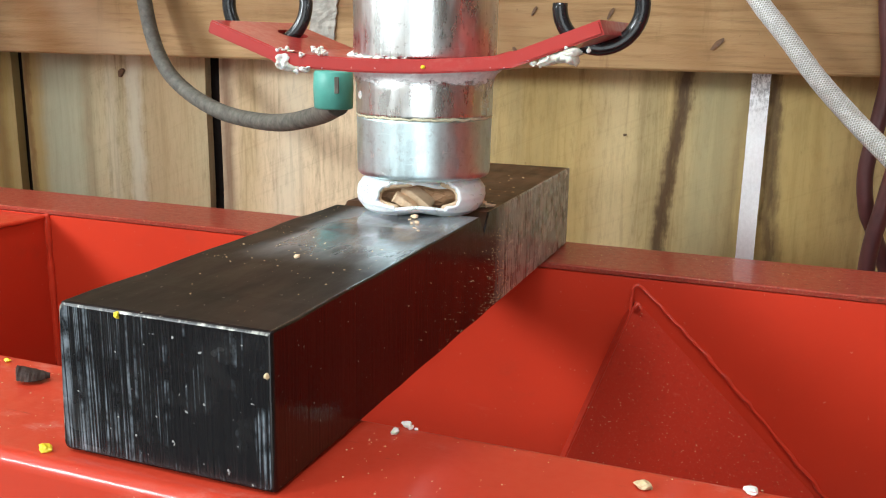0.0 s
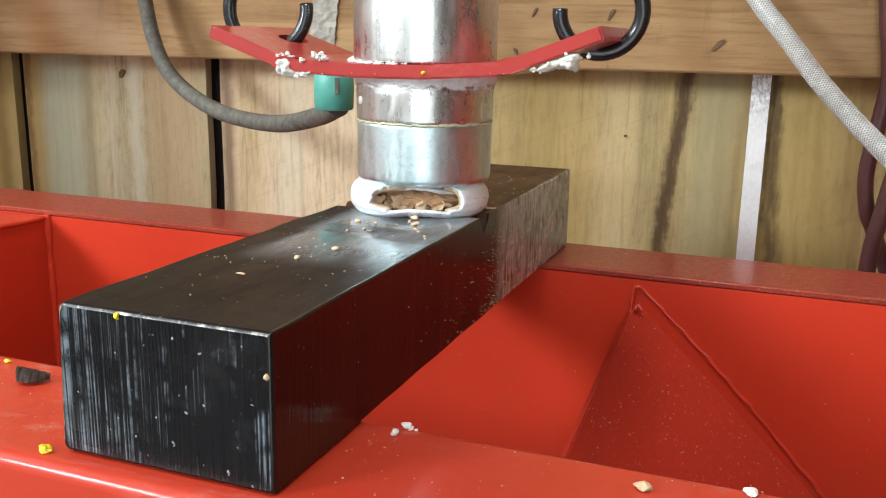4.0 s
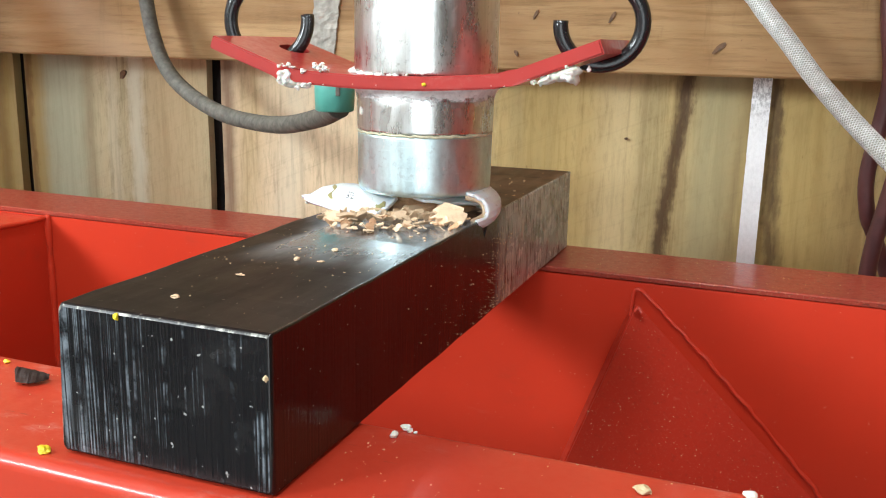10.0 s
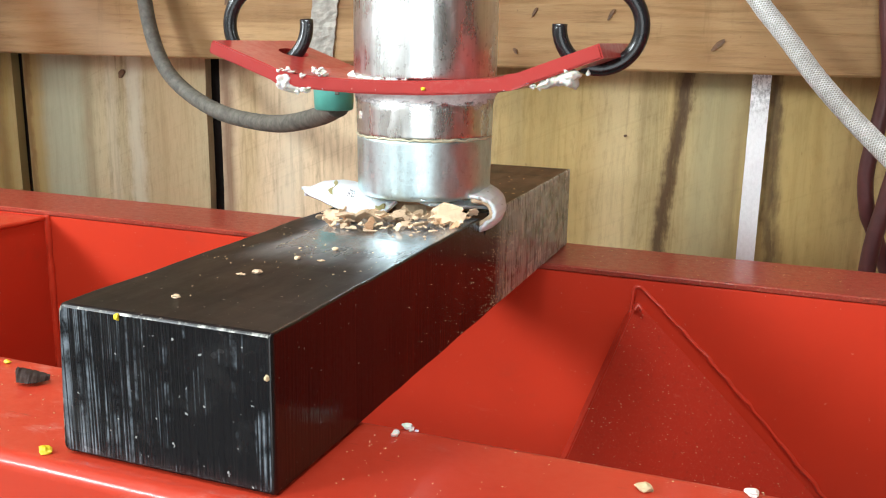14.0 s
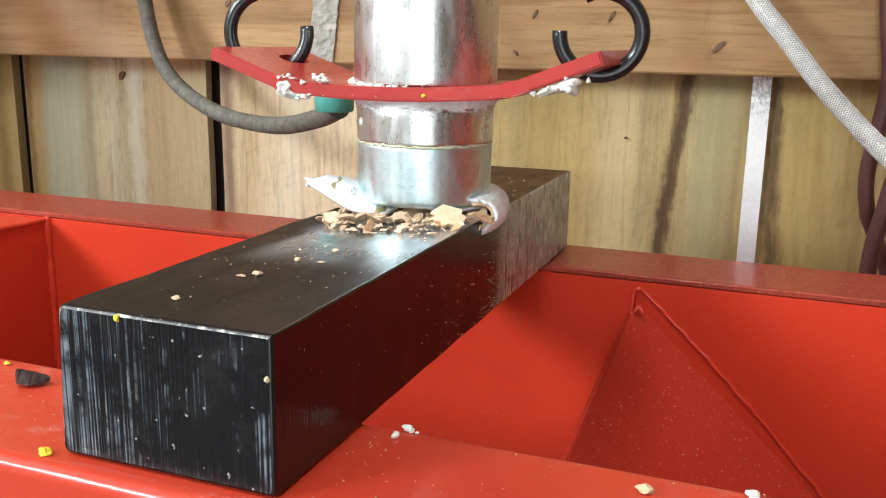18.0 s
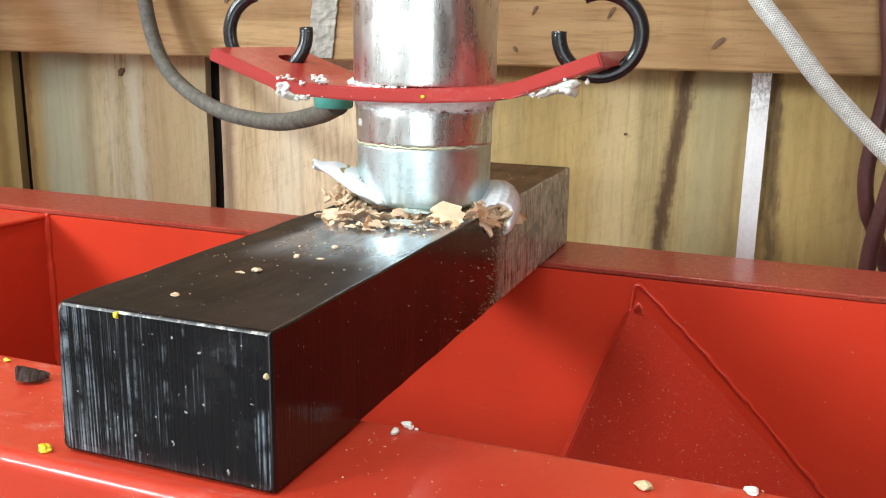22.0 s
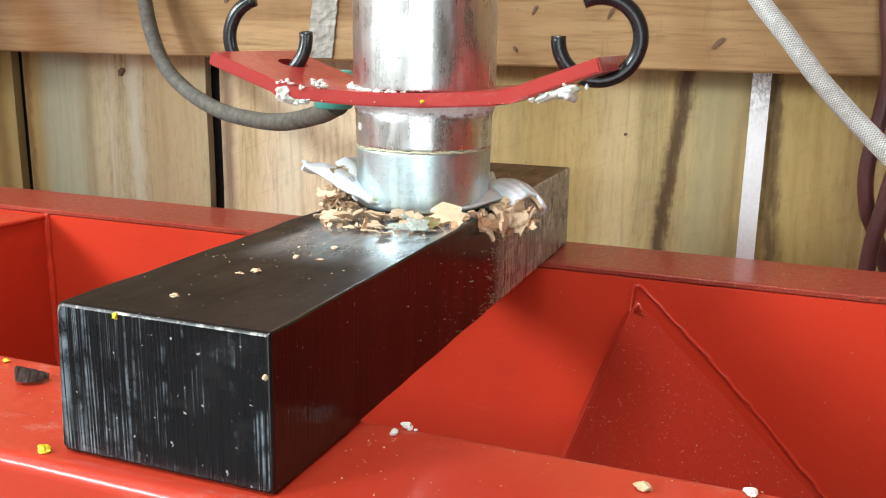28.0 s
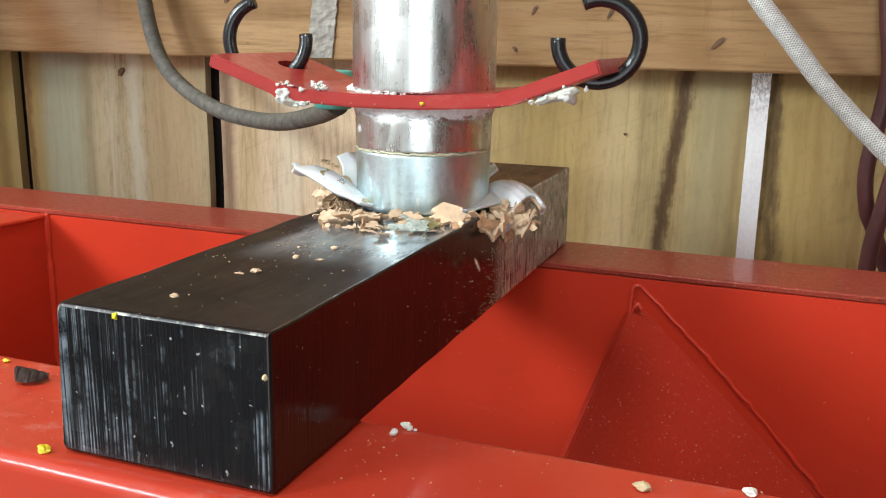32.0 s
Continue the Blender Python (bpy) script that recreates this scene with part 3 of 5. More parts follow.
def workshop():
    wall_box("floor", X_WEST - 0.15, X_EAST + 0.15, Y_SOUTH - 0.15, Y_NORTH + 0.2, -0.1, 0, CONCRETE, "grey concrete workshop floor under the press")
    bm = bmesh.new()
    for x0, x1, y0, y1 in ((X_WEST - 0.15, -0.14, Y_SOUTH - 0.15, Y_NORTH + 0.2), (0.14, X_EAST + 0.15, Y_SOUTH - 0.15, Y_NORTH + 0.2), (-0.14, 0.14, Y_SOUTH - 0.15, -0.66), (-0.14, 0.14, -0.24, Y_NORTH + 0.2)):
        block(bm, x0, x1, y0, y1, Z_TOP, Z_TOP + 0.1)
    tagged(part("ceiling", bm, PLASTER, None, "plain white painted ceiling with a small skylight"), category="ceiling", kind="structure")
    # out of view; made dark to keep bounce off the ram's right side
    wall_box("wall_east", X_EAST, X_EAST + 0.1, Y_SOUTH, Y_NORTH + 0.1, 0, Z_TOP, DARK_UNSEEN_WALL, "plain unseen side wall, dark to cut bounced light")

    def pierced(name, flat, stretches, label):
        """A wall with openings: flat(a0, a1, z0, z1) gives the box of a stretch of it."""
        bm = bmesh.new()
        for stretch in stretches:
            block(bm, *flat(*stretch))
        tagged(part(name, bm, PLASTER, None, label), category="wall", kind="structure")

    pierced("wall_west", lambda a, b, z0, z1: (X_WEST - 0.1, X_WEST, a, b, z0, z1), ((Y_SOUTH, -0.85, 0, Z_TOP), (-0.25, Y_NORTH + 0.1, 0, Z_TOP), (-0.85, -0.25, 0, 1.65), (-0.85, -0.25, 2.15, Z_TOP)), "plain white side wall with a high window")
    pierced("wall_south", lambda a, b, z0, z1: (a, b, Y_SOUTH - 0.1, Y_SOUTH, z0, z1), ((X_WEST, -1.72, 0, Z_TOP), (-1.72, -1.08, 0, 1.38), (-1.72, -1.08, 1.92, Z_TOP), (-1.08, 0.0, 0, Z_TOP), (0.0, 1.0, 2.1, Z_TOP), (1.0, X_EAST, 0, Z_TOP)), "plain white wall with a large window and an added fill-light opening")

    # the wall of upright boards with open seams; near-black backing paints their shade
    wall = tagged(part("wall_north", block(bmesh.new(), X_WEST, X_EAST, Y_NORTH + 0.010, Y_NORTH + 0.1, 0, Z_TOP), SEAM_SHADE, None, "wall of upright rough-sawn boards with dark open seams"), category="wall", kind="structure")
    seams = [-1.9, -1.6, -1.36, -1.10, -0.86, -0.6110, -0.3795, -0.205, 0.098, 0.34, 0.58, 0.83, 1.07, 1.32, 1.7]
    half = {-0.6110: 0.0068, -0.3795: 0.0072, -0.205: 0.002, 0.098: 0.004}
    rng = random.Random(4)
    for a, b in zip(seams, seams[1:]):
        bm = bmesh.new()
        x0, x1 = a + half.get(a, 0.003), b - half.get(b, 0.003)
        block(bm, x0, x1, Y_NORTH + rng.uniform(-0.001, 0.0015), Y_NORTH + 0.009, 0, Z_TOP)
        bmesh.ops.subdivide_edges(bm, edges=[e for e in bm.edges if abs(e.verts[0].co.z - e.verts[1].co.z) > 1], cuts=60)
        for v in bm.verts:
            v.co.x += 0.0022 * noise.noise(Vector((v.co.x * 3, 0, v.co.z * 9)))
        part("board", bm, BOARD_GREY if b < -0.37 else BOARD_PINK if b < -0.2 else BOARD_OCHRE, wall)

    # the level rail on the boards
    bm = block(bmesh.new(), X_WEST + 0.01, X_EAST - 0.01, 0.480, Y_NORTH - 0.002, BED + 0.101, BED + 0.240, 0.0015, 1)
    tagged(part("rail", bm, RAIL, None, "level planed wooden rail nailed across the boards"), category="rail", kind="structure")

    # knots in the boards
    def smudge(name, outline, y, material, label):
        bm = bmesh.new()
        front = [bm.verts.new((x, y - 0.0012, BED + z)) for x, z in outline]
        back = [bm.verts.new((x, y + 0.001, BED + z)) for x, z in outline]
        bm.faces.new(front)
        for k in range(len(front)):
            j = (k + 1) % len(front)
            bm.faces.new((front[k], front[j], back[j], back[k]))
        return part(name, bm, material, wall, label)

    def oval(x, z, w, h, lean=0.0, n=14):
        return [(x + w * math.cos(a) * (1 + 0.2 * math.sin(3 * a)) + lean * h * math.sin(a), z + h * math.sin(a)) for a in (2 * math.pi * k / n for k in range(n))]

    for x, z, w, h, lean in ((-0.4815, 0.0835, 0.0030, 0.0042, 0.4), (0.0013, 0.050, 0.0012, 0.0010, 0)):
        smudge("knot", oval(x, z, w, h, lean), Y_NORTH - 0.001, KNOT, "dark knot")
    for x, z, w, h, lean in ((0.0680, 0.1205, 0.0024, 0.0042, 0.9), (-0.0650, 0.1420, 0.0011, 0.0034, 0.5), (-0.0080, 0.1405, 0.0013, 0.0042, 0.5), (-0.0790, 0.1135, 0.0013, 0.0022, -0.4), (-0.3330, 0.1490, 0.0022, 0.0030, 0.6)):
        smudge("knot", oval(x, z, w, h, lean), 0.4800, KNOT, "dark knot")

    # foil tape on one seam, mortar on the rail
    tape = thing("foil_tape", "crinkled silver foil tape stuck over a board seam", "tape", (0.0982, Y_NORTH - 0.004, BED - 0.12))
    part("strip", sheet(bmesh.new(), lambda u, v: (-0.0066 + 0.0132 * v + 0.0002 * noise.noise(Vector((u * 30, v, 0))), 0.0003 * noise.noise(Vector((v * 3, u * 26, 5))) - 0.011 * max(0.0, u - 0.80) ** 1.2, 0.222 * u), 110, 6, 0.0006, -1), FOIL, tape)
    smear = thing("mortar_smear", "grey crusted mortar smear on the wooden rail", "mortar", (-0.244, 0.478, BED + 0.102))
    part("crust", sheet(bmesh.new(), lambda u, v: (-0.0125 + 0.023 * v + 0.012 * u + 0.001 * noise.noise(Vector((u * 20, v * 3, 2))), 0.0012 * noise.noise(Vector((v * 5, u * 25, 9))), 0.001 + 0.10 * u), 50, 8, 0.0015, -1), MORTAR, smear)


def hose(name, points, radius, material, label, wobble=0.0):
    root = thing(name, label, "hose", tuple(Vector(points[0]) + Vector((0, 0, BED))))
    base = Vector(points[0])
    part("tube", tube(bmesh.new(), smooth_line([Vector(q) - base for q in points], 14), radius, 16, wobble), material, root, smooth=True)
    return root


def hoses():
    hose("rubber_hose", [(-0.415, 0.462, 0.30), (-0.4050, 0.457, 0.19), (-0.3985, 0.455, 0.1484), (-0.3880, 0.450, 0.1172), (-0.3680, 0.440, 0.0920), (-0.3395, 0.430, 0.0743), (-0.2977, 0.410, 0.0630), (-0.2570, 0.390, 0.0595), (-0.2106, 0.360, 0.0618), (-0.1640, 0.325, 0.0712), (-0.1190, 0.268, 0.0835)], 0.0062, RUBBER, "dusty black rubber hose looping down to a teal sleeve", 0.012)
    cap = thing("teal_sleeve", "teal plastic sleeve with a slot on the hose end", "sleeve", (-0.1188, 0.262, BED + 0.0818), 20)
    bm = lathe(bmesh.new(), [(0.0098, 0), (0.0108, 0.0008), (0.0112, 0.012), (0.0108, 0.0198), (0.0100, 0.0208), (0.0085, 0.0208), (0.0085, 0.015)], 40)
    part("body", bm, TEAL, cap, smooth=True)
    part("slot", block(bmesh.new(), 0.0020, 0.0045, -0.0116, -0.0104, 0.009, 0.018, 0.0003, 1), RUBBER, cap, "dark slot")
    way_down = [(0.060, 0.46, 0.24), (0.0750, 0.453, 0.177), (0.0934, 0.445, 0.1491), (0.1106, 0.437, 0.1290), (0.1350, 0.425, 0.0996), (0.1570, 0.410, 0.0770), (0.1780, 0.395, 0.0573), (0.208, 0.375, 0.030), (0.26, 0.36, 0.012)]
    clear = hose("braided_hose", way_down, 0.0056, CLEAR, "clear plastic hose with white braided reinforcement")
    line = smooth_line([Vector(q) - Vector(way_down[0]) for q in way_down], 40)
    bm = bmesh.new()
    for lay in (1, -1):
        for start in range(12):
            coil, side, run = [], Vector((0.31, 0.2, 0.93)), 0.0
            for k, q in enumerate(line):
                way = (line[min(k + 1, len(line) - 1)] - line[max(k - 1, 0)]).normalized()
                side = (side - way * side.dot(way)).normalized()
                run += (q - line[max(k - 1, 0)]).length
                a = lay * run * 300 + start * 2 * math.pi / 12
                coil.append(q + 0.00575 * (math.cos(a) * side + math.sin(a) * way.cross(side)))
            tube(bm, coil, 0.00034, 3)
    tagged(part("braid", bm, BRAID, clear, "white woven thread", smooth=True), kind="stuff")
    hose("maroon_hose", [(0.166, 0.474, 0.25), (0.1712, 0.472, 0.153), (0.1775, 0.470, 0.107), (0.1756, 0.470, 0.0777), (0.1712, 0.470, 0.040), (0.1745, 0.470, 0.0134), (0.1821, 0.475, -0.0052), (0.20, 0.48, -0.06), (0.21, 0.48, -0.2)], 0.0052, MAROON, "dark maroon rubber hose hanging before the boards")
    hose("maroon_hose", [(0.205, 0.455, 0.11), (0.1900, 0.452, 0.060), (0.1822, 0.450, 0.0175), (0.1785, 0.450, -0.0053), (0.1770, 0.450, -0.0321), (0.176, 0.45, -0.10), (0.18, 0.45, -0.3)], 0.0054, MAROON, "dark maroon rubber hose crossing behind the bed")


# ---- the press ----
Y_FRONT, Y_INNER, Y_FAR, Y_REAR = -0.0085, 0.0579, 0.2872, 0.3462
AXIS = (-0.0319, 0.1827)
BAR_TOP = 0.04675


def press_bed():
    bed = thing("press_bed", "glossy red steel press bed of two beams with gussets", "press bed", (0, 0, BED))
    for y0, y1, name in ((Y_FRONT, Y_INNER, "front_beam"), (Y_FAR, Y_REAR, "rear_beam")):
        bm = bmesh.new()
        block(bm, -0.66, 0.60, y0, y1, -0.24, 0 if y0 < 0 else -0.0035, 0.0060 if y0 < 0 else 0.0004, 7 if y0 < 0 else 1)
        ob = part(name, bm, SCUFFED_DIM_RED if y0 < 0 else RED, bed)
        if y0 > 0:
            ob = part("flange", block(bmesh.new(), -0.66, 0.60, y0 - 0.0004, y1, -0.0034, 0, 0.0028, 6), DUSTY_SHEEN_RED, ob, "dusty dull red top flange with the boards' reflection in its colour")
        for f in ob.data.polygons:
            f.use_smooth = max(abs(k) for k in f.normal) < 0.999
    # cross member between the beams
    for x0, x1 in ((-0.425, -0.3573), (0.40, 0.467)):
        part("cross_member", block(bmesh.new(), x0, x1, Y_INNER + 0.0005, Y_FAR - 0.0005, -0.145, -0.004, 0.002), RED, bed)
    # weld at the inner corner
    rng = random.Random(8)
    bm = bmesh.new()
    tube(bm, smooth_line([(-0.3565, 0.2862, -0.002 - 0.012 * k + 0.001 * rng.uniform(-1, 1)) for k in range(11)], 5), 0.0024, 10, 0.35)
    part("weld", bm, RED, bed, smooth=True)
    bm = bmesh.new()
    tube(bm, smooth_line([(-0.3575, 0.287 - 0.02 * k, -0.0045 + 0.0006 * rng.uniform(-1, 1)) for k in range(12)], 5), 0.0018, 10, 0.35)
    part("weld", bm, RED, bed, smooth=True)

    # sloping triangular gusset, welded to the rear beam along its upper edge
    a, b, c = Vector((0.0518, 0.2865, -0.0150)), Vector((0.1640, 0.2865, -0.1230)), Vector((0.0277, 0.2034, -0.0944))
    n = (b - a).cross(c - a).normalized()
    n = n if n.z > 0 else -n
    bm = bmesh.new()
    top = [bm.verts.new(q) for q in (a, b, c)]
    low = [bm.verts.new(q - n * 0.010) for q in (a, b, c)]
    bm.faces.new(top)
    bm.faces.new(low[::-1])
    for k in range(3):
        j = (k + 1) % 3
        bm.faces.new((top[k], low[k], low[j], top[j]))
    bmesh.ops.bevel(bm, geom=list(bm.edges), offset=0.0008, segments=2, affect="EDGES")
    gusset = part("gusset", bm, GUSSET_RED, bed, "dusty triangular gusset plate")
    # a rippled weld bead on the beam above the plate's edge
    def over_edge(u):
        return Vector((0.0545 + 0.104 * u, 0.2872, -0.0085 - 0.1045 * u + 0.0030 * math.sin(math.pi * u)))

    bead = [over_edge(k / 40) + Vector((rng.uniform(-0.0005, 0.0005), -0.0004, rng.uniform(-0.0005, 0.0005))) for k in range(41)]
    bm = bmesh.new()
    tube(bm, smooth_line([a + Vector((-0.0030, -0.006, -0.016)), a + Vector((-0.0026, -0.003, -0.006)), a + Vector((-0.0020, -0.001, 0.0055)), a + Vector((0.0005, -0.0006, 0.0078)), *bead], 5), 0.0010, 8, 0.5)
    part("weld", bm, WELD_RED, gusset, smooth=True)
    bm = bmesh.new()
    tube(bm, smooth_line([a + Vector((0.0, -0.0062, -0.0035)), a + Vector((0.0018, -0.0052, -0.0012)), a + Vector((0.0040, -0.0056, -0.0040))], 8), 0.0010, 8, 0.3)
    part("weld", bm, WELD_RED, gusset, smooth=True)
    return bed


def press_frame():
    """Unseen uprights, head and cylinder that carry the bed and the ram."""
    fr = thing("workshop_press", "red steel press with unseen uprights and head beam", "press", (0, 0, 0))
    # left uprights stand where their shadow darkens the rail's left end
    for x in (-0.703, 0.643):
        for y in (0.03, 0.316):
            part("upright", block(bmesh.new(), x - 0.04, x + 0.04, y - 0.025, y + 0.025, 0, 1.55, 0.004), RED, fr)
        part("bed_pin", block(bmesh.new(), x - 0.02 - 0.10 * (x > 0), x + 0.02 + 0.10 * (x < 0), -0.02, 0.36, BED - 0.268, BED - 0.241, 0.004), RED, fr)
    part("head_beam", block(bmesh.new(), -0.75, 0.69, 0.10, 0.27, 1.42, 1.55, 0.004), RED, fr)
    bm = lathe(bmesh.new(), [(0.05, 1.22), (0.055, 1.225), (0.055, 1.42)], 48)
    bmesh.ops.translate(bm, vec=(AXIS[0], AXIS[1], 0), verts=bm.verts)
    part("cylinder", bm, RED, fr)


def steel_bar():
    """The black bar across the beams, with a V groove where its two lengths meet."""
    bar = thing("steel_bar", "heavy black steel bar with sawn scuffed end across the bed", "steel bar", (0, 0, BED + 0.0005))
    w, length, h, r = 0.0706, 0.3391, BAR_TOP - 0.0005, 0.0021
    g0, g1, gd = 0.1690, 0.1815, 0.0105
    section = []
    for cx, cz, a0, r in ((-0.001, 0.001, -90, 0.001), (-0.0007, h - 0.0007, 0, 0.0007), (-w + r, h - r, 90, r), (-w + r, r, 180, r)):
        section += [(cx + r * math.cos(radians(a0 + k * 22.5)), cz + r * math.sin(radians(a0 + k * 22.5))) for k in range(5)]
    bm = bmesh.new()
    ys = [(0.0, 0.0011), (0.0005, 0.0004), (0.0013, 0.0)] + [(0.0022 + (g0 - 0.0032) * k / 14, 0) for k in range(1, 15)]
    mid = (g0 + g1) / 2
    ys += [(g0, 0.0), (mid, -1.0), (g1, 0.0)]
    ys += [(g1 + 0.001 + (length - 0.003 - g1) * k / 12, 0) for k in range(13)] + [(length - 0.0006, 0.0008), (length, 0.0022)]
    rings = []
    for y, inset in ys:
        ring = []
        for x, z in section:
            if inset > 0:
                x = x + (inset if x < -w / 2 else -inset)
                z = z + (inset if z < h / 2 else -inset)
            if inset < 0 and z > h - gd:
                z = h - gd + 0.002 * (z - (h - gd)) / gd
            if x < -w / 2:      # the hidden side leans out towards the foot and is uneven
                x -= 0.0021 * (1 - z / h) - 0.0007 * noise.noise(Vector((3, y * 20, z * 130)))
            k = 0.00035 if inset == 0 else 0.0005
            x += k * noise.noise(Vector((x * 60, y * 45, z * 60)))
            ring.append(bm.verts.new((x, y, z + k * noise.noise(Vector((y * 50, x * 60, z * 50 + 9))))))
        rings.append(ring)
    n = len(section)
    cut = next(k for k, (y, inset) in enumerate(ys) if inset < 0)
    ends = [[tuple(v.co) for v in ring] for ring in rings]
    bm.free()
    for name, first, last, label in (("front_length", 0, cut, "black steel with a sawn end"), ("rear_length", cut, len(ys) - 1, "steel browned partly by painted board reflection, with a ground bare flank")):
        bm = bmesh.new()
        rows = [[bm.verts.new(q) for q in ring] for ring in ends[first:last + 1]]
        for i, (a, b) in enumerate(zip(rows, rows[1:])):
            for j in range(n):
                f = bm.faces.new((a[j], a[(j + 1) % n], b[(j + 1) % n], b[j]))
                f.material_index = 2 if first + i < 1 and 7 <= j <= 14 else 0
        bm.faces.new(rows[0]).material_index = 1 if first == 0 else 0
        bm.faces.new(rows[-1][::-1])
        body = part(name, bm, [BLACK, SAWN, WORN], bar, label)
        for f in body.data.polygons:
            f.use_smooth = abs(f.normal.z) < 0.98 and abs(f.normal.x) < 0.98 and abs(f.normal.y) < 0.98
    return bar


def press_ram():
    """The ram with its pressing cap; its base is the cap's lower face."""
    ram = thing("press_ram", "shiny steel press ram with turned end cap", "press ram", (AXIS[0], AXIS[1], BED + 0.0623))
    part("end_cap", lathe(bmesh.new(), [(0.0270, 0.0), (0.0284, 0.0003), (0.0291, 0.0009), (0.0295, 0.0017), (0.02965, 0.0027), (0.02970, 0.0034), (0.02975, 0.0060), (0.0299, 0.0246), (0.0299, 0.0252), (0.0296, 0.0258), (0.0290, 0.0262)], 96), CAPSTEEL, ram, "turned grey steel cap", smooth=True)
    rng = random.Random(3)
    bm = bmesh.new()
    ring = [(0.02965 + 0.0003 * rng.uniform(-1, 1), 0.0264 + 0.00045 * rng.uniform(-1, 1), 2 * math.pi * k / 90) for k in range(91)]
    ring[-1] = (ring[0][0], ring[0][1], 2 * math.pi)
    tube(bm, [Vector((r * math.cos(a), r * math.sin(a), z)) for r, z, a in ring], 0.0006, 6, 0.5)
    part("seam_residue", bm, OLIVE_WAX, ram, "cream residue in the seam", smooth=True)
    part("collar", lathe(bmesh.new(), [(0.0292, 0.0267), (0.0299, 0.0270), (0.03005, 0.0275), (0.03006, 0.0280), (0.0302, 0.038), (0.0303, 0.0474)], 96), CHROME, ram, smooth=True)
    bm = lathe(bmesh.new(), [(0.0304, 0.0372), (0.0305, 0.0395), (0.0306, 0.0412), (0.0309, 0.0430), (0.0319, 0.0447), (0.0340, 0.0464)], 96)
    for v in bm.verts:
        r = Vector((v.co.x, v.co.y, 0)).normalized()
        high = max(0.0, (v.co.z - 0.0405) / 0.006)
        v.co += r * 0.0007 * high * noise.noise(v.co * 300) + Vector((0, 0, 0.0016 * noise.noise(r * 2.2) + 0.0010 * noise.noise(r * 9)))
    part("wax_film", bm, SMEAR, ram, "smeared greyish wax under the plate", smooth=True)
    part("rod", lathe(bmesh.new(), [(0.0306, 0.0512), (0.0313, 0.0516), (0.0314, 0.0520), (0.0314, 0.0532), (0.0314, 0.45)], 96), CHROME, ram, "chromed rod", smooth=True)
    bm = lathe(bmesh.new(), [(0.0016, -0.0005), (0.0018, 0.0004), (0.0012, 0.0008)], 16)
    bmesh.ops.transform(bm, matrix=pose(-0.0208, -0.0216, 0.0352, 0, -90, 46), verts=bm.verts)
    part("set_screw", bm, GREASE, ram)
    return ram


OLIVE_WAX = plain("cream_seam_residue", (0.62, 0.58, 0.40), 0.5, vary=0.3, scale=300)


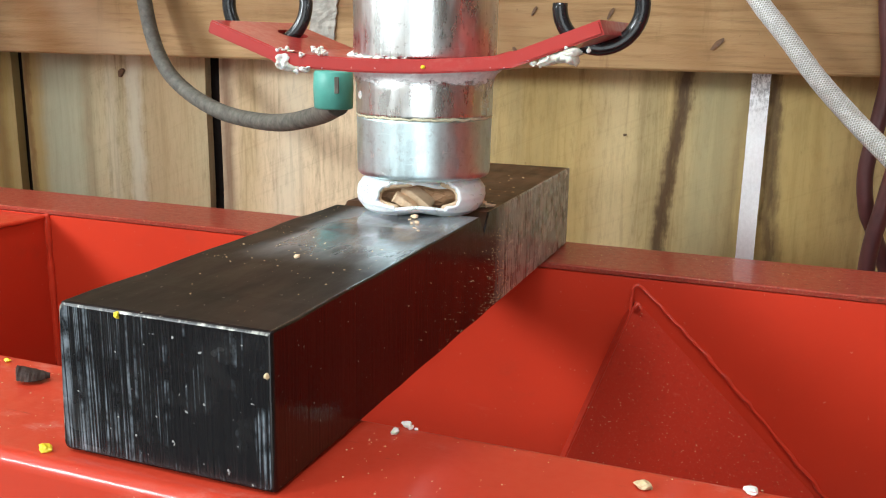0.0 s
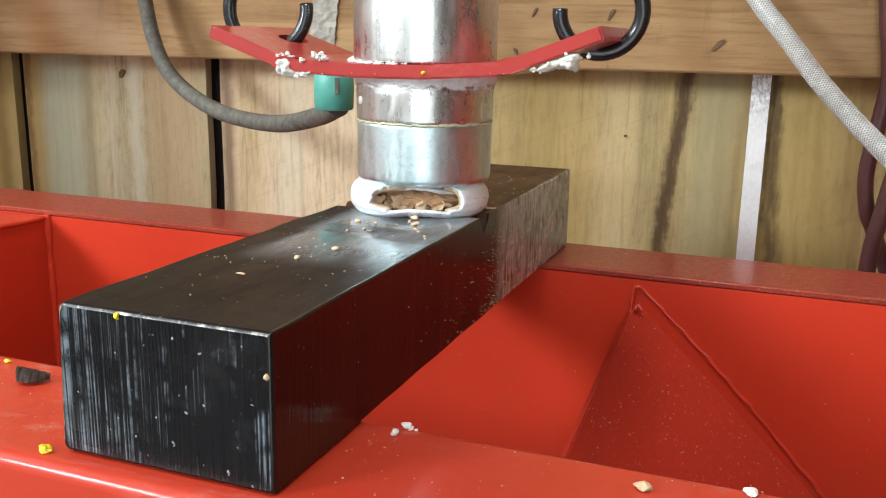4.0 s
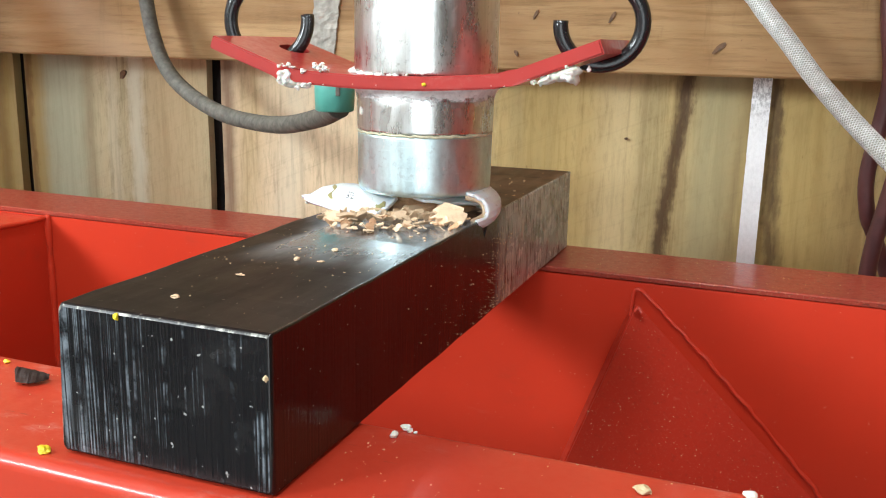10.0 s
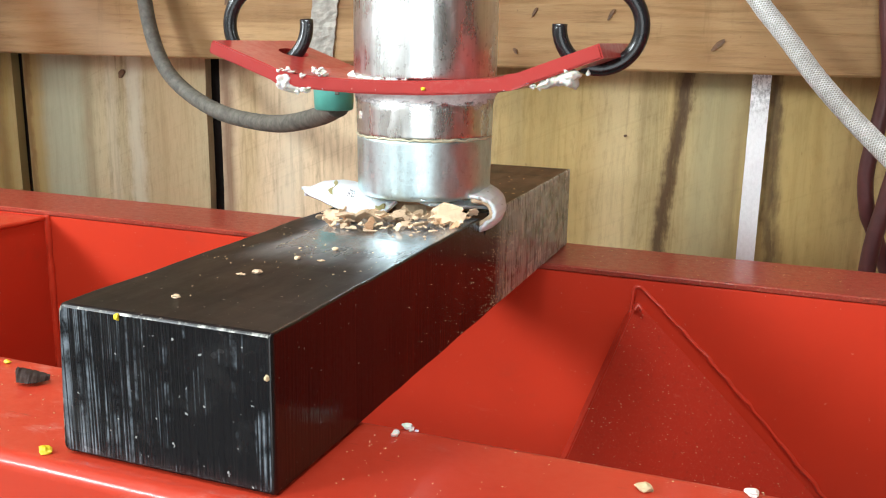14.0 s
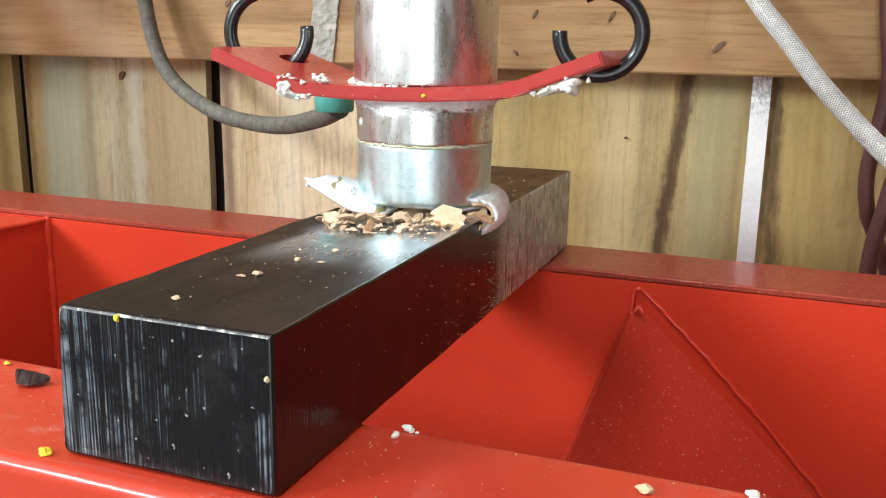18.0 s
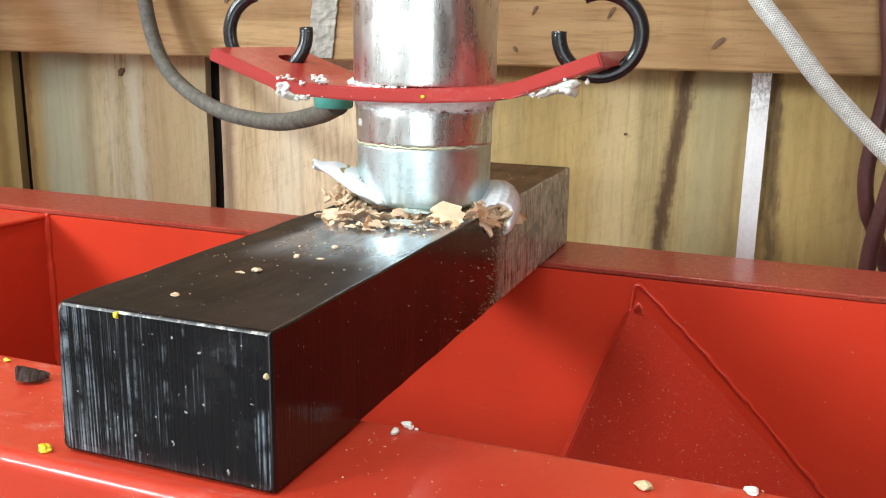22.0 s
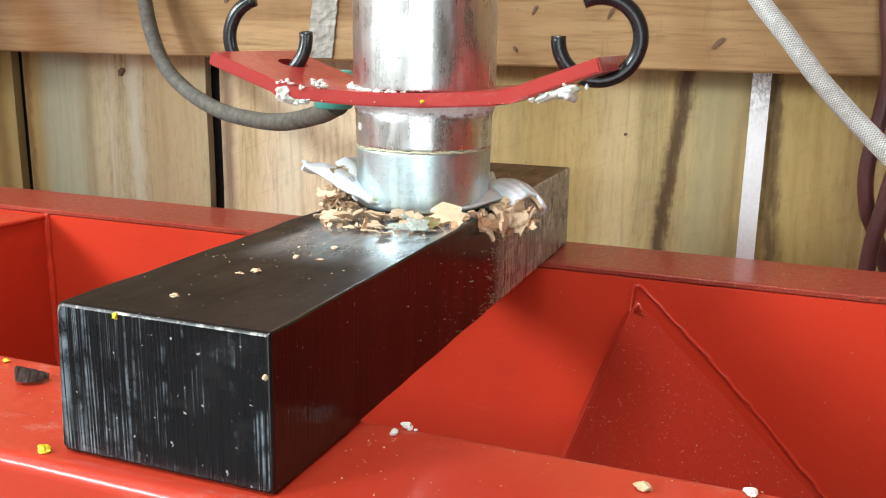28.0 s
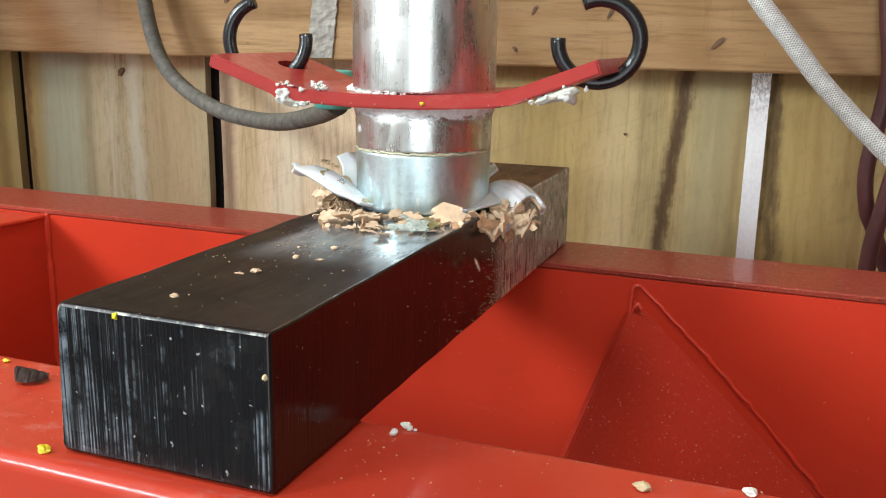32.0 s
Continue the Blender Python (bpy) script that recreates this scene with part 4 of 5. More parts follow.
def spring_plate():
    """The red plate on the ram with bent-up wings; its base lies level with the ram's base."""
    plate = thing("spring_plate", "red steel plate with bent-up wings on the ram", "spring plate", (AXIS[0], AXIS[1], BED + 0.0645))
    y0, y1, th = 0.147 - AXIS[1], 0.217 - AXIS[1], 0.0057
    base = 0.05363
    line = [(-0.1172, 0.1178), (-0.0830, 0.1058), (-0.0710, 0.1043), (-0.0600, 0.1037), (-0.0490, 0.1033), (-0.0340, 0.10325), (-0.0180, 0.1036), (-0.0080, 0.1042), (0.0025, 0.1049), (0.0105, 0.1055), (0.0168, 0.1066), (0.0512, 0.1195)]
    line = [(x - AXIS[0], z - base) for x, z in line]
    off = []
    for k, (x, z) in enumerate(line):
        a, b = line[max(k - 1, 0)], line[min(k + 1, len(line) - 1)]
        d = math.hypot(b[0] - a[0], b[1] - a[1])
        off.append((x + (b[1] - a[1]) / d * th, z - (b[0] - a[0]) / d * th))
    bm = bmesh.new()

    def wing(k):
        """A flat panel between two points of the bent line, with a slotted hole."""
        ends = ((line[k], line[k + 1]), (off[k], off[k + 1]))
        loops = []
        hole = (0.44, 0.62) if k == 0 else (0.55, 0.48)
        for p, q in ends:
            outer, inner = [], []
            for s in range(24):
                side, f = divmod(s, 6)
                u, v = ((f / 6, 0), (1, f / 6), (1 - f / 6, 1), (0, 1 - f / 6))[side]
                a = math.atan2((v - hole[1]) * (y1 - y0), (u - hole[0]) * 0.036)
                hu, hv = hole[0] + 0.0058 * math.cos(a) / 0.036, hole[1] + 0.0105 * math.sin(a) / (y1 - y0)
                for t, (uu, vv) in ((outer, (u, v)), (inner, (hu, hv))):
                    t.append(bm.verts.new((p[0] + (q[0] - p[0]) * uu, y0 + (y1 - y0) * vv, p[1] + (q[1] - p[1]) * uu)))
            loops.append((outer, inner))
        (o1, i1), (o2, i2) = loops
        for s in range(24):
            j = (s + 1) % 24
            bm.faces.new((o1[s], o1[j], i1[j], i1[s]))
            bm.faces.new((o2[j], o2[s], i2[s], i2[j]))
            bm.faces.new((i1[s], i1[j], i2[j], i2[s]))
            bm.faces.new((o1[j], o1[s], o2[s], o2[j]))

    wing(0)
    wing(len(line) - 2)
    for k in range(1, len(line) - 2):
        c = [bm.verts.new((q[0], y, q[1])) for q in (line[k], line[k + 1], off[k + 1], off[k]) for y in (y0, y1)]
        for f in ((0, 1, 3, 2), (4, 5, 7, 6), (0, 2, 4, 6), (1, 3, 5, 7)):
            bm.faces.new([c[i] for i in (f if f[0] != 0 or f[1] != 2 else (0, 2, 4, 6))])
    bmesh.ops.remove_doubles(bm, verts=bm.verts, dist=0.00005)
    rim = [e for e in bm.edges if len(e.link_faces) == 2 and e.calc_face_angle(0) > 1.0 and all(abs(v.co.y - y0) < 1e-4 for v in e.verts) and abs(e.verts[0].co.x - e.verts[1].co.x) > 0.002]
    bmesh.ops.bevel(bm, geom=rim, offset=0.0007, segments=2, affect="EDGES")
    part("plate", bm, PLATE_RED, plate)

    # wax lumps squeezed out along the edge
    rng = random.Random(11)

    def wax(name, spots):
        for x, z, size, n in spots:
            for _ in range(n * 2 if n > 1 else 1):
                b = bmesh.new()
                lump(b, (x - AXIS[0] + rng.gauss(0, size * 0.8), y0 + rng.uniform(-0.0010, 0.004), z - base + rng.gauss(0, size * 0.42)), size * rng.uniform(0.25, 0.75), rng, rng.uniform(0.5, 1.0), 0.75, 3 if size > 0.0015 else 2)
                part(name, b, GREASE, plate, "white wax crumb", smooth=True)

    wax("wax_lump", ((-0.0805, 0.1012, 0.0038, 6), (-0.0830, 0.1050, 0.0020, 5), (-0.0735, 0.0988, 0.0022, 5)))
    wax("wax_lump", ((-0.0665, 0.1062, 0.0020, 5), (-0.0640, 0.1052, 0.0013, 4)))
    wax("wax_lump", ((0.0400, 0.1072, 0.0031, 3), (0.0325, 0.1055, 0.0019, 3), (0.0270, 0.1030, 0.0013, 4)))
    wax("wax_lump", tuple((-0.068 + 0.0055 * k + rng.uniform(-0.002, 0.002), 0.1005 - 0.0004 * k + rng.uniform(-0.0015, 0.003), rng.uniform(0.0005, 0.0011), 1) for k in range(7)))
    wax("wax_lump", tuple((x, z, 0.0007, 1) for x, z in ((-0.028, 0.0990), (0.0105, 0.1006), (0.0150, 0.1010), (0.019, 0.1020), (0.024, 0.1040), (-0.019, 0.0985))))
    # a ragged bead of wax on the plate round the rod
    for k in range(26):
        a = math.radians(188 + 3.6 * k + rng.uniform(-2, 2))
        b = bmesh.new()
        x, y = 0.0324 * math.cos(a), 0.0324 * math.sin(a)
        lump(b, (x, y, np.interp(x, [q[0] for q in line], [q[1] for q in line]) + 0.0003), rng.uniform(0.0008, 0.0019) * (1.15 - k / 40), rng, 0.6, 0.7, 2)
        part("wax_bead", b, GREASE, plate, "white wax bead", smooth=True)
    # a broken slab of wax pressed out under the raised wing
    for x, z, wide, tall, seed in ((0.0395, 0.1066, 0.0052, 0.0034, 3), (0.0415, 0.1052, 0.0024, 0.0028, 6), (0.0330, 0.1046, 0.0050, 0.0022, 8), (-0.0815, 0.0998, 0.0042, 0.0021, 5), (-0.0755, 0.0985, 0.0034, 0.0016, 12)):
        b = lump(bmesh.new(), (0, 0, 0), 1.0, random.Random(seed), 1.0, 0.34, 3)
        bmesh.ops.transform(b, matrix=Matrix.Translation((x - AXIS[0], y0 + 0.003, z - base)) @ Matrix.Rotation(-0.36 if x > 0 else 0.25, 4, "Y") @ Matrix.Diagonal((wide, 0.0045, tall, 1)), verts=b.verts)
        part("wax_slab", b, CLOUDY_WAX, plate, "cream broken wax slab", smooth=True)
    b = bmesh.new()
    lump(b, (-0.0183 - AXIS[0], y0 - 0.0002, 0.1005 - base), 0.0009, rng, 0.7)
    part("paint_fleck", b, YELLOW, plate, "yellow fleck")
    return plate


def spring_hook(centre, radius, start, sweep, label, turn):
    """A round black hook: an open ring of rod through the plate's wing."""
    hook = thing("spring_hook", label, "hook", (centre[0], centre[1], BED + centre[2]), turn, "spring hooks on the plate")
    line = []
    for k in range(41):
        a = radians(start + sweep * k / 40)
        line.append(Vector((radius * math.cos(a), 0.004 * math.sin(a * 0.5), radius * math.sin(a))))
    part("rod", tube(bmesh.new(), line, 0.0032, 16), HOOK, hook, smooth=True)
    return hook


# ---- the crushed ball ----
# Its space: the origin on the bar under the ram's axis, x to the side, y away, z up.
BALL_TURN = 20.72


def spot(px, py, d=0.0):
    """A place in the ball's space from side and height marks on a common scale, d metres behind the axis."""
    near = 1 + d / 0.41
    return Vector(((px - 749) * 0.000260 * near, d, (364 - d / 0.00145 - py) * 0.000256 * near))


def dents(az, phi, deep=0.34):
    """Rows of shallow round dents over the roll, in millimetres."""
    row = math.floor(phi * 9 / 3.3)
    cx = (az * 28 / 3.5 + 0.5 * (row % 2)) % 1 - 0.5
    cy = (phi * 9 / 3.3) % 1 - 0.5
    return -deep * max(0.0, 1 - (cx * cx + cy * cy) / 0.22)


def stops_at(stops, u):
    """Smooth steps through (position, value) pairs."""
    for (a, p), (b, q) in zip(stops, stops[1:]):
        if u <= b:
            t = (u - a) / (b - a)
            return p + (q - p) * t * t * (3 - 2 * t) if len(stops) == 2 else p + (q - p) * t
    return stops[-1][1]


def crushed_ball():
    ball = thing("crushed_ball", "crushed white dimpled ball with a tan crumbling core", "ball", (AXIS[0], AXIS[1], BED + BAR_TOP + 0.0003), BALL_TURN)
    pieces = {}
    mm = 0.001
    flat, roll = 20.0, 9.0

    def shell(side, tongue, foot, top=90.0, shrink=0.0, inset=0.0, lips=False):
        """Half of the flattened ball's rolled rim, open at the mouth; the origin is the middle of the roll."""
        total = tongue + foot + 2 * 14.1
        end = -90.0 if side < 0 else -72.0

        def f(u, v):
            run = u * total
            reach = 0.0
            if run < tongue:
                phi, reach = radians(top), tongue - run
            elif run > total - foot:
                phi, reach = radians(end), run - (total - foot)
            else:
                phi = radians(top - (top - end) * (run - tongue) / (2 * 14.1))
            r = flat + (roll - shrink) * math.cos(phi) - reach
            z = (roll - 0.3 - shrink) * math.sin(phi)
            wide = 50 if side < 0 else 54
            if phi > 0:
                front = radians(wide + ((82 if side < 0 else 66) - wide) * math.sin(phi) ** 5) - inset
            else:
                low = min(1.0, max(0.0, (-math.degrees(phi) - 6) / 34))
                front = radians(wide + (68 - wide) * low * low * (3 - 2 * low)) - inset
            back = radians(96) - inset
            az = -front + (front + back) * v
            if lips:
                az = radians(-104 + 43 * v)
            x, y = r * math.cos(az), r * math.sin(az)
            z += 2.4 * math.exp(-((math.degrees(az) + 90) / 24) ** 2) * max(0.0, -math.sin(phi)) ** 0.5
            out = Vector((x, y, z))
            if not shrink:
                k = dents(az, phi, 0.40) * (reach == 0)
                out += Vector((math.cos(az) * math.cos(phi), math.sin(az) * math.cos(phi), math.sin(phi))) * (k + 0.25 * noise.noise(Vector((az * 5, phi * 2, side * 7))))
            return Vector((side * (out.x - flat), out.y, out.z)) * mm
        return f

    # the flap that bursts out to one side and then lifts; its origin is its tongue under the ram
    def flap(u, v, lift=0.0):
        s = 2 * v - 1
        x = -12 - 42 * u + 1.6 * math.exp(-((v - 0.45) * 9) ** 2) * (u > 0.97) * -1
        fore = stops_at(((0, 13), (0.08, 21), (0.2, 25.5), (0.45, 22), (0.72, 14), (0.9, 7), (1, 2.2)), u)
        aft = stops_at(((0, 20), (0.45, 13), (0.8, 7), (1, 1.5)), u)
        crest = stops_at(((0, 9), (0.25, 11), (0.45, 12), (0.6, 12.4), (0.8, 10.8), (0.93, 7.6), (1, 6.6)), u)
        low = stops_at(((0, 9), (0.08, 6.0), (0.2, 3.6), (0.45, 3.0), (0.72, 3.6), (1, 5.2)), u)
        rag = noise.noise(Vector((u * 7, s * 2, 3)))
        if s < 0:
            y, z = s * fore, low + (crest - low) * (1 - abs(s) ** 1.7)
        else:
            y, z = s * aft, crest - 4 * s ** 2
        y += 0.9 * rag * abs(s) ** 5
        z += 0.5 * noise.noise(Vector((u * 5, s * 3, 8))) + lift
        return (Vector((x, y, z)) - Vector((-12, 0, 8))) * mm

    ob = part("side_flap", sheet(bmesh.new(), flap, 60, 60, 1.4 * mm, -1), COVER, ball, "torn white cover flap with dark print", smooth=True)
    pieces["flap"] = ob
    rng = random.Random(5)
    for k in range(14):
        u, v = 0.44 + 0.016 * (k % 5) + rng.uniform(-0.004, 0.004), 0.17 + 0.045 * (k // 5) + rng.uniform(-0.01, 0.01)
        du, dv = rng.choice(((0.004, 0.030), (0.016, 0.008), (0.010, 0.020)))
        b = bmesh.new()
        sheet(b, lambda p, q, u=u, v=v, du=du, dv=dv: flap(u + du * p, v + dv * q, 0.12) + Vector((0, -0.00012, 0)), 2, 3, 0.1 * mm, -1)
        part("print_mark", b, INK, ob, "small black print")
    part("glue_stain", sheet(bmesh.new(), lambda p, q: flap(0.66 + 0.05 * p * (0.6 + 0.4 * math.sin(q * 11)) + 0.02 * math.sin(q * 7), 0.14 + 0.36 * q, 0.14) + Vector((0, -0.0001, 0)), 8, 20, 0.1 * mm, -1), OLIVE, ob, "olive glue stain", smooth=True)
    part("glue_stain", sheet(bmesh.new(), lambda p, q: flap(0.10 + 0.10 * p, 0.03 + 0.10 * q + 0.02 * math.sin(p * 7), 0.14) + Vector((0, -0.0001, 0)), 8, 8, 0.1 * mm, -1), OLIVE, ob, "olive glue stain", smooth=True)

    # its counterpart, pressed out late on the other side
    def mirrored(u, v):
        q = flap(u, 1 - v)
        return Vector((-q.x * 0.85, q.y * 0.92, q.z * 0.9))

    pieces["flap_right"] = part("side_flap", sheet(bmesh.new(), lambda u, v: mirrored(u, 1 - v), 60, 60, 1.4 * mm, 1), COVER, ball, "white torn cover flap", smooth=True)

    # the two rolled rims with their tan lining
    for side, name, tongue, foot, label in ((-1, "left", 2.0, 7.0, "white rolled cover with dimples"), (1, "right", 11.0, 3.0, "curled white cover with dimples")):
        pieces[name] = part("rolled_cover", sheet(bmesh.new(), shell(side, tongue, foot), 84, 72, 1.6 * mm, side), COVER, ball, label, smooth=True)
        inner = shell(side, 0.0, 0.0, 88.0, 1.62, 0.012)
        part("core_lining", sheet(bmesh.new(), inner, 40, 40, 1.8 * mm, side), CORE, pieces[name], "tan core lining", smooth=True)
        if side < 0:
            whole = shell(side, tongue, foot)
            for k in range(11):
                u, v = 0.28 + 0.045 * (k // 4) + rng.uniform(-0.008, 0.008), 0.09 + 0.036 * (k % 4) + rng.uniform(-0.006, 0.006)
                du, dv = rng.choice(((0.026, 0.004), (0.006, 0.013), (0.018, 0.009)))
                b = bmesh.new()
                sheet(b, lambda p, q, u=u, v=v, du=du, dv=dv: whole(u + du * p, v + dv * q) + Vector((-0.00012, -0.00016, 0)), 3, 2, 0.08 * mm, side)
                part("print_mark", b, INK, pieces[name], "small black print")

    # the lip across the mouth, in two torn halves that carry on the rims
    for side, name in ((-1, "lip_left"), (1, "lip_right")):
        pieces[name] = part("cover_lip", sheet(bmesh.new(), shell(side, 0.0, 9.0, -36.0, 0.12, 0.0, True), 40, 30, 1.5 * mm, side), COVER, ball, "white torn cover lip on the bar", smooth=True)

    # white flaps behind the ram that come up late
    def rear(u, v):
        s = 2 * v - 1
        return Vector((-30 * u, 12 * s * (1 - 0.3 * u) + 0.6 * math.sin(u * 17), 2.5 * (1 - s * s) + 0.7 * math.sin(s * 5 + u * 4))) * mm

    pieces["rear"] = part("rear_flap", sheet(bmesh.new(), rear, 26, 20, 1.3 * mm, -1), COVER, ball, "white torn cover flap", smooth=True)
    pieces["rear_right"] = part("rear_flap", sheet(bmesh.new(), lambda u, v: rear(u, v) * -0.8 + Vector((0, 0, 2.0 * mm)), 26, 20, 1.3 * mm, 1), COVER, ball, "white torn cover flap", smooth=True)

    # the core: one large crumbling mass
    b = lump(bmesh.new(), (0, 0, 0), 1.0, random.Random(2), 1.0, 0.0, 5)
    wide = max(v.co.x for v in b.verts), max(v.co.y for v in b.verts), max(v.co.z for v in b.verts)
    for v in b.verts:
        q = Vector((v.co.x / wide[0] * 25, v.co.y / wide[1] * 17, v.co.z / wide[2] * 7.6)) + Vector((0, 1, 7.2))
        v.co = (q + v.co.normalized() * (1.3 * noise.noise(q * 0.16) + 0.7 * noise.noise(q * 0.5) + 0.3 * noise.noise(q * 1.3))) * mm
    pieces["core"] = part("core", b, CORE_IN, ball, "tan crumbling rubber core")
    for name, seed in (("heap_left", 6), ("heap_right", 12)):
        b = lump(bmesh.new(), (0, 0, 0), 7.5 * mm, random.Random(seed), 0.8, 0.6, 4)
        for v in b.verts:
            v.co += v.co.normalized() * 0.0016 * (noise.cell(v.co * 420) - 0.3)
        pieces[name] = part("crumbled_core", b, CORE, ball, "crumbled tan core")
    return ball, pieces


def slab(ball, length, width, thick):
    """A smooth, slightly bowed stick of core."""
    bm = block(bmesh.new(), -length / 2, length / 2, -width / 2, width / 2, -thick / 2, thick / 2)
    bmesh.ops.subdivide_edges(bm, edges=[e for e in bm.edges if abs(e.verts[0].co.x - e.verts[1].co.x) > length * 0.5], cuts=6)
    for v in bm.verts:
        v.co.z -= 0.0009 * (2 * v.co.x / length) ** 2
        v.co += Vector((0.3, 0.3, 0.2)) * 0.001 * noise.noise(v.co * 400)
    bmesh.ops.bevel(bm, geom=[e for e in bm.edges if e.calc_face_angle(0) > 0.9], offset=0.0003, segments=1, affect="EDGES")
    return part("core_slab", bm, CORE, ball)


def flake_of(ball, rng, size, material, name="core_flake"):
    return part(name, flake(rng, size), material, ball)


# ---- debris ----
def small_thing(name, label, category, at, size, material, seed, kind="lump", group=""):
    rng = random.Random(seed)
    bm = flake(rng, size) if kind == "flake" else lump(bmesh.new(), (0, 0, size * 0.45), size, rng, 0.6, 0.5)
    ob = part(name, bm, material)
    ob.matrix_basis = pose(at[0], at[1], BED + at[2], 0, 0, rng.uniform(0, 180))
    return tagged(ob, label, category, group)


def curled_shell(at):
    """A curled dark chip like a piece of shell, with one pointed end."""
    def f(u, v):
        s = 2 * v - 1
        w = 0.0038 * (1 - abs(2 * u - 0.9) ** 1.6) ** 0.7 if 0.02 < u < 0.93 else 0.0005
        jag = 0.0007 * noise.noise(Vector((u * 9, s, 4)))
        return Vector((0.0108 * (u - 0.5), w * s + jag, 0.0008 + 0.0038 * (1 - s * s) * (1.2 - u) + 0.0012 * max(0.0, s) * u))
    ob = part("shell_chip", sheet(bmesh.new(), f, 14, 10, 0.0006, -1), LEAF)
    ob.matrix_basis = pose(at[0], at[1], BED + at[2] + 0.0004, 0, 0, 28)
    return tagged(ob, "curled dark brown chip lying on the red beam", "chip")


def loose_debris():
    curled_shell((-0.122, 0.0387, 0.0))
    for k, (x, y, s) in enumerate(((-0.0772, -0.0022, 0.0019), (-0.0760, 0.0060, 0.0011), (-0.0765, 0.0100, 0.0008), (-0.1463, 0.0500, 0.0013))):
        small_thing("yellow_crumb", "bright yellow crumb on the red beam", "crumb", (x, y, 0.0), s, YELLOW, 20 + k, group="yellow crumbs on the beam")
    for k, (x, y, s) in enumerate(((0.0133, 0.0492, 0.0015), (0.0147, 0.0557, 0.0016), (0.0165, 0.0548, 0.0011), (0.0185, 0.0545, 0.0006), (0.1199, 0.0523, 0.0023))):
        small_thing("wax_crumb", "white wax crumb on the red beam", "crumb", (x, y, 0.0), s, GREASE, 40 + k, group="white crumbs on the beam")
    small_thing("cream_crumb", "cream coloured crumb on the red beam", "crumb", (0.0917, 0.0439, 0.0), 0.0022, CREAM, 60)
    ob = part("yellow_fleck", lump(bmesh.new(), (0, 0, 0), 0.0011, random.Random(4), 1.0, 0.4), YELLOW)
    ob.matrix_basis = pose(-0.0492, -0.0003, BED + BAR_TOP - 0.0016)
    tagged(ob, "yellow fleck stuck on the bar's edge", "crumb")
    ob = part("cream_fleck", lump(bmesh.new(), (0, 0, 0), 0.0009, random.Random(6), 1.0, 0.5), CREAM)
    ob.matrix_basis = pose(-0.0016, -0.0002, BED + 0.0345)
    tagged(ob, "cream fleck stuck on the bar's sawn end", "crumb")
    # fine dust on the beams and on the bar
    rng = random.Random(77)
    bm = bmesh.new()
    for _ in range(420):
        x, y = rng.uniform(-0.16, 0.16), rng.choice((rng.uniform(0.004, 0.056), rng.uniform(0.29, 0.344)))
        if -0.072 < x < 0.002:
            continue
        lump(bm, (x, y, BED + 0.0001), rng.uniform(0.0001, 0.00032), rng, 0.6, 0.5, 1)
    a, b, c = Vector((0.0518, 0.2865, -0.0150)), Vector((0.1640, 0.2865, -0.1230)), Vector((0.0277, 0.2034, -0.0944))
    for _ in range(300):
        p, q = sorted((rng.random(), rng.random()))
        at = a * (1 - q) + b * (q - p) + c * p
        lump(bm, (at.x, at.y, BED + at.z), rng.uniform(0.0001, 0.00035), rng, 0.8, 0.5, 1)
    tagged(part("dust_specks", bm, CREAM), "scattered pale dust specks on the red beams", "dust", kind="stuff")
    bm = bmesh.new()
    for _ in range(150):
        y = min(0.165, max(0.01, rng.gauss(0.11, 0.045)))
        lump(bm, (rng.uniform(-0.066, -0.004), y, BED + BAR_TOP), rng.uniform(0.0001, 0.0004), rng, 0.6, 0.5, 1)
    for k in range(420):
        y = rng.gauss(0.200, 0.012) if k % 5 else rng.gauss(0.175, 0.04)
        lump(bm, (0.0003, y, BED + 0.002 + 0.036 * rng.random() ** 1.5), rng.uniform(0.00008, 0.00028), rng, 0.8, 0.5, 1)
    for _ in range(25):
        lump(bm, (rng.uniform(-0.03, -0.002), rng.uniform(0.19, 0.33), BED + BAR_TOP), rng.uniform(0.0003, 0.0008), rng, 0.6, 0.5, 1)
    tagged(part("bar_dust", bm, CREAM), "fine pale dust sprinkled over the black bar", "dust", kind="stuff")


def bar_crumbs():
    """Crumbs that fly out of the ball and come to rest on the bar: (thing, time, resting place)."""
    rng = random.Random(31)
    rest = [(2.9, -0.0400, 0.0470, 0.0013), (10.6, -0.0364, 0.0510, 0.0014), (6.5, -0.0427, 0.0175, 0.0011), (1.4, -0.0416, 0.0876, 0.0008), (0.0, -0.0343, 0.0730, 0.0012), (2.6, -0.0289, 0.0906, 0.0010), (6.5, -0.0254, 0.0736, 0.0012)]
    rest += [(0.0, -0.0244, 0.1545, 0.0016), (0.0, -0.0196, 0.1455, 0.0012), (0.0, -0.0166, 0.1358, 0.0009), (0.0, -0.013, 0.1309, 0.0008), (0.0, -0.021, 0.1434, 0.0007), (0.0, -0.0251, 0.1512, 0.001)]
    for k in range(16):
        rest.append((rng.choice((0.9, 1.6, 2.2, 2.7, 3.3, 6.5)), rng.uniform(-0.045, -0.006), rng.uniform(0.118, 0.148), rng.uniform(0.0004, 0.0011)))
    out = []
    for k, (t, x, y, s) in enumerate(rest):
        ob = small_thing("core_crumb", "small tan core crumb on the black bar", "crumb", (x, y, BAR_TOP), s, CORE, 100 + k, "flake" if k % 3 == 0 else "lump", "tan crumbs on the bar")
        out.append((ob, t, (x, y, BED + BAR_TOP + (s * 0.3 if k % 3 == 0 else 0.0))))
    return out


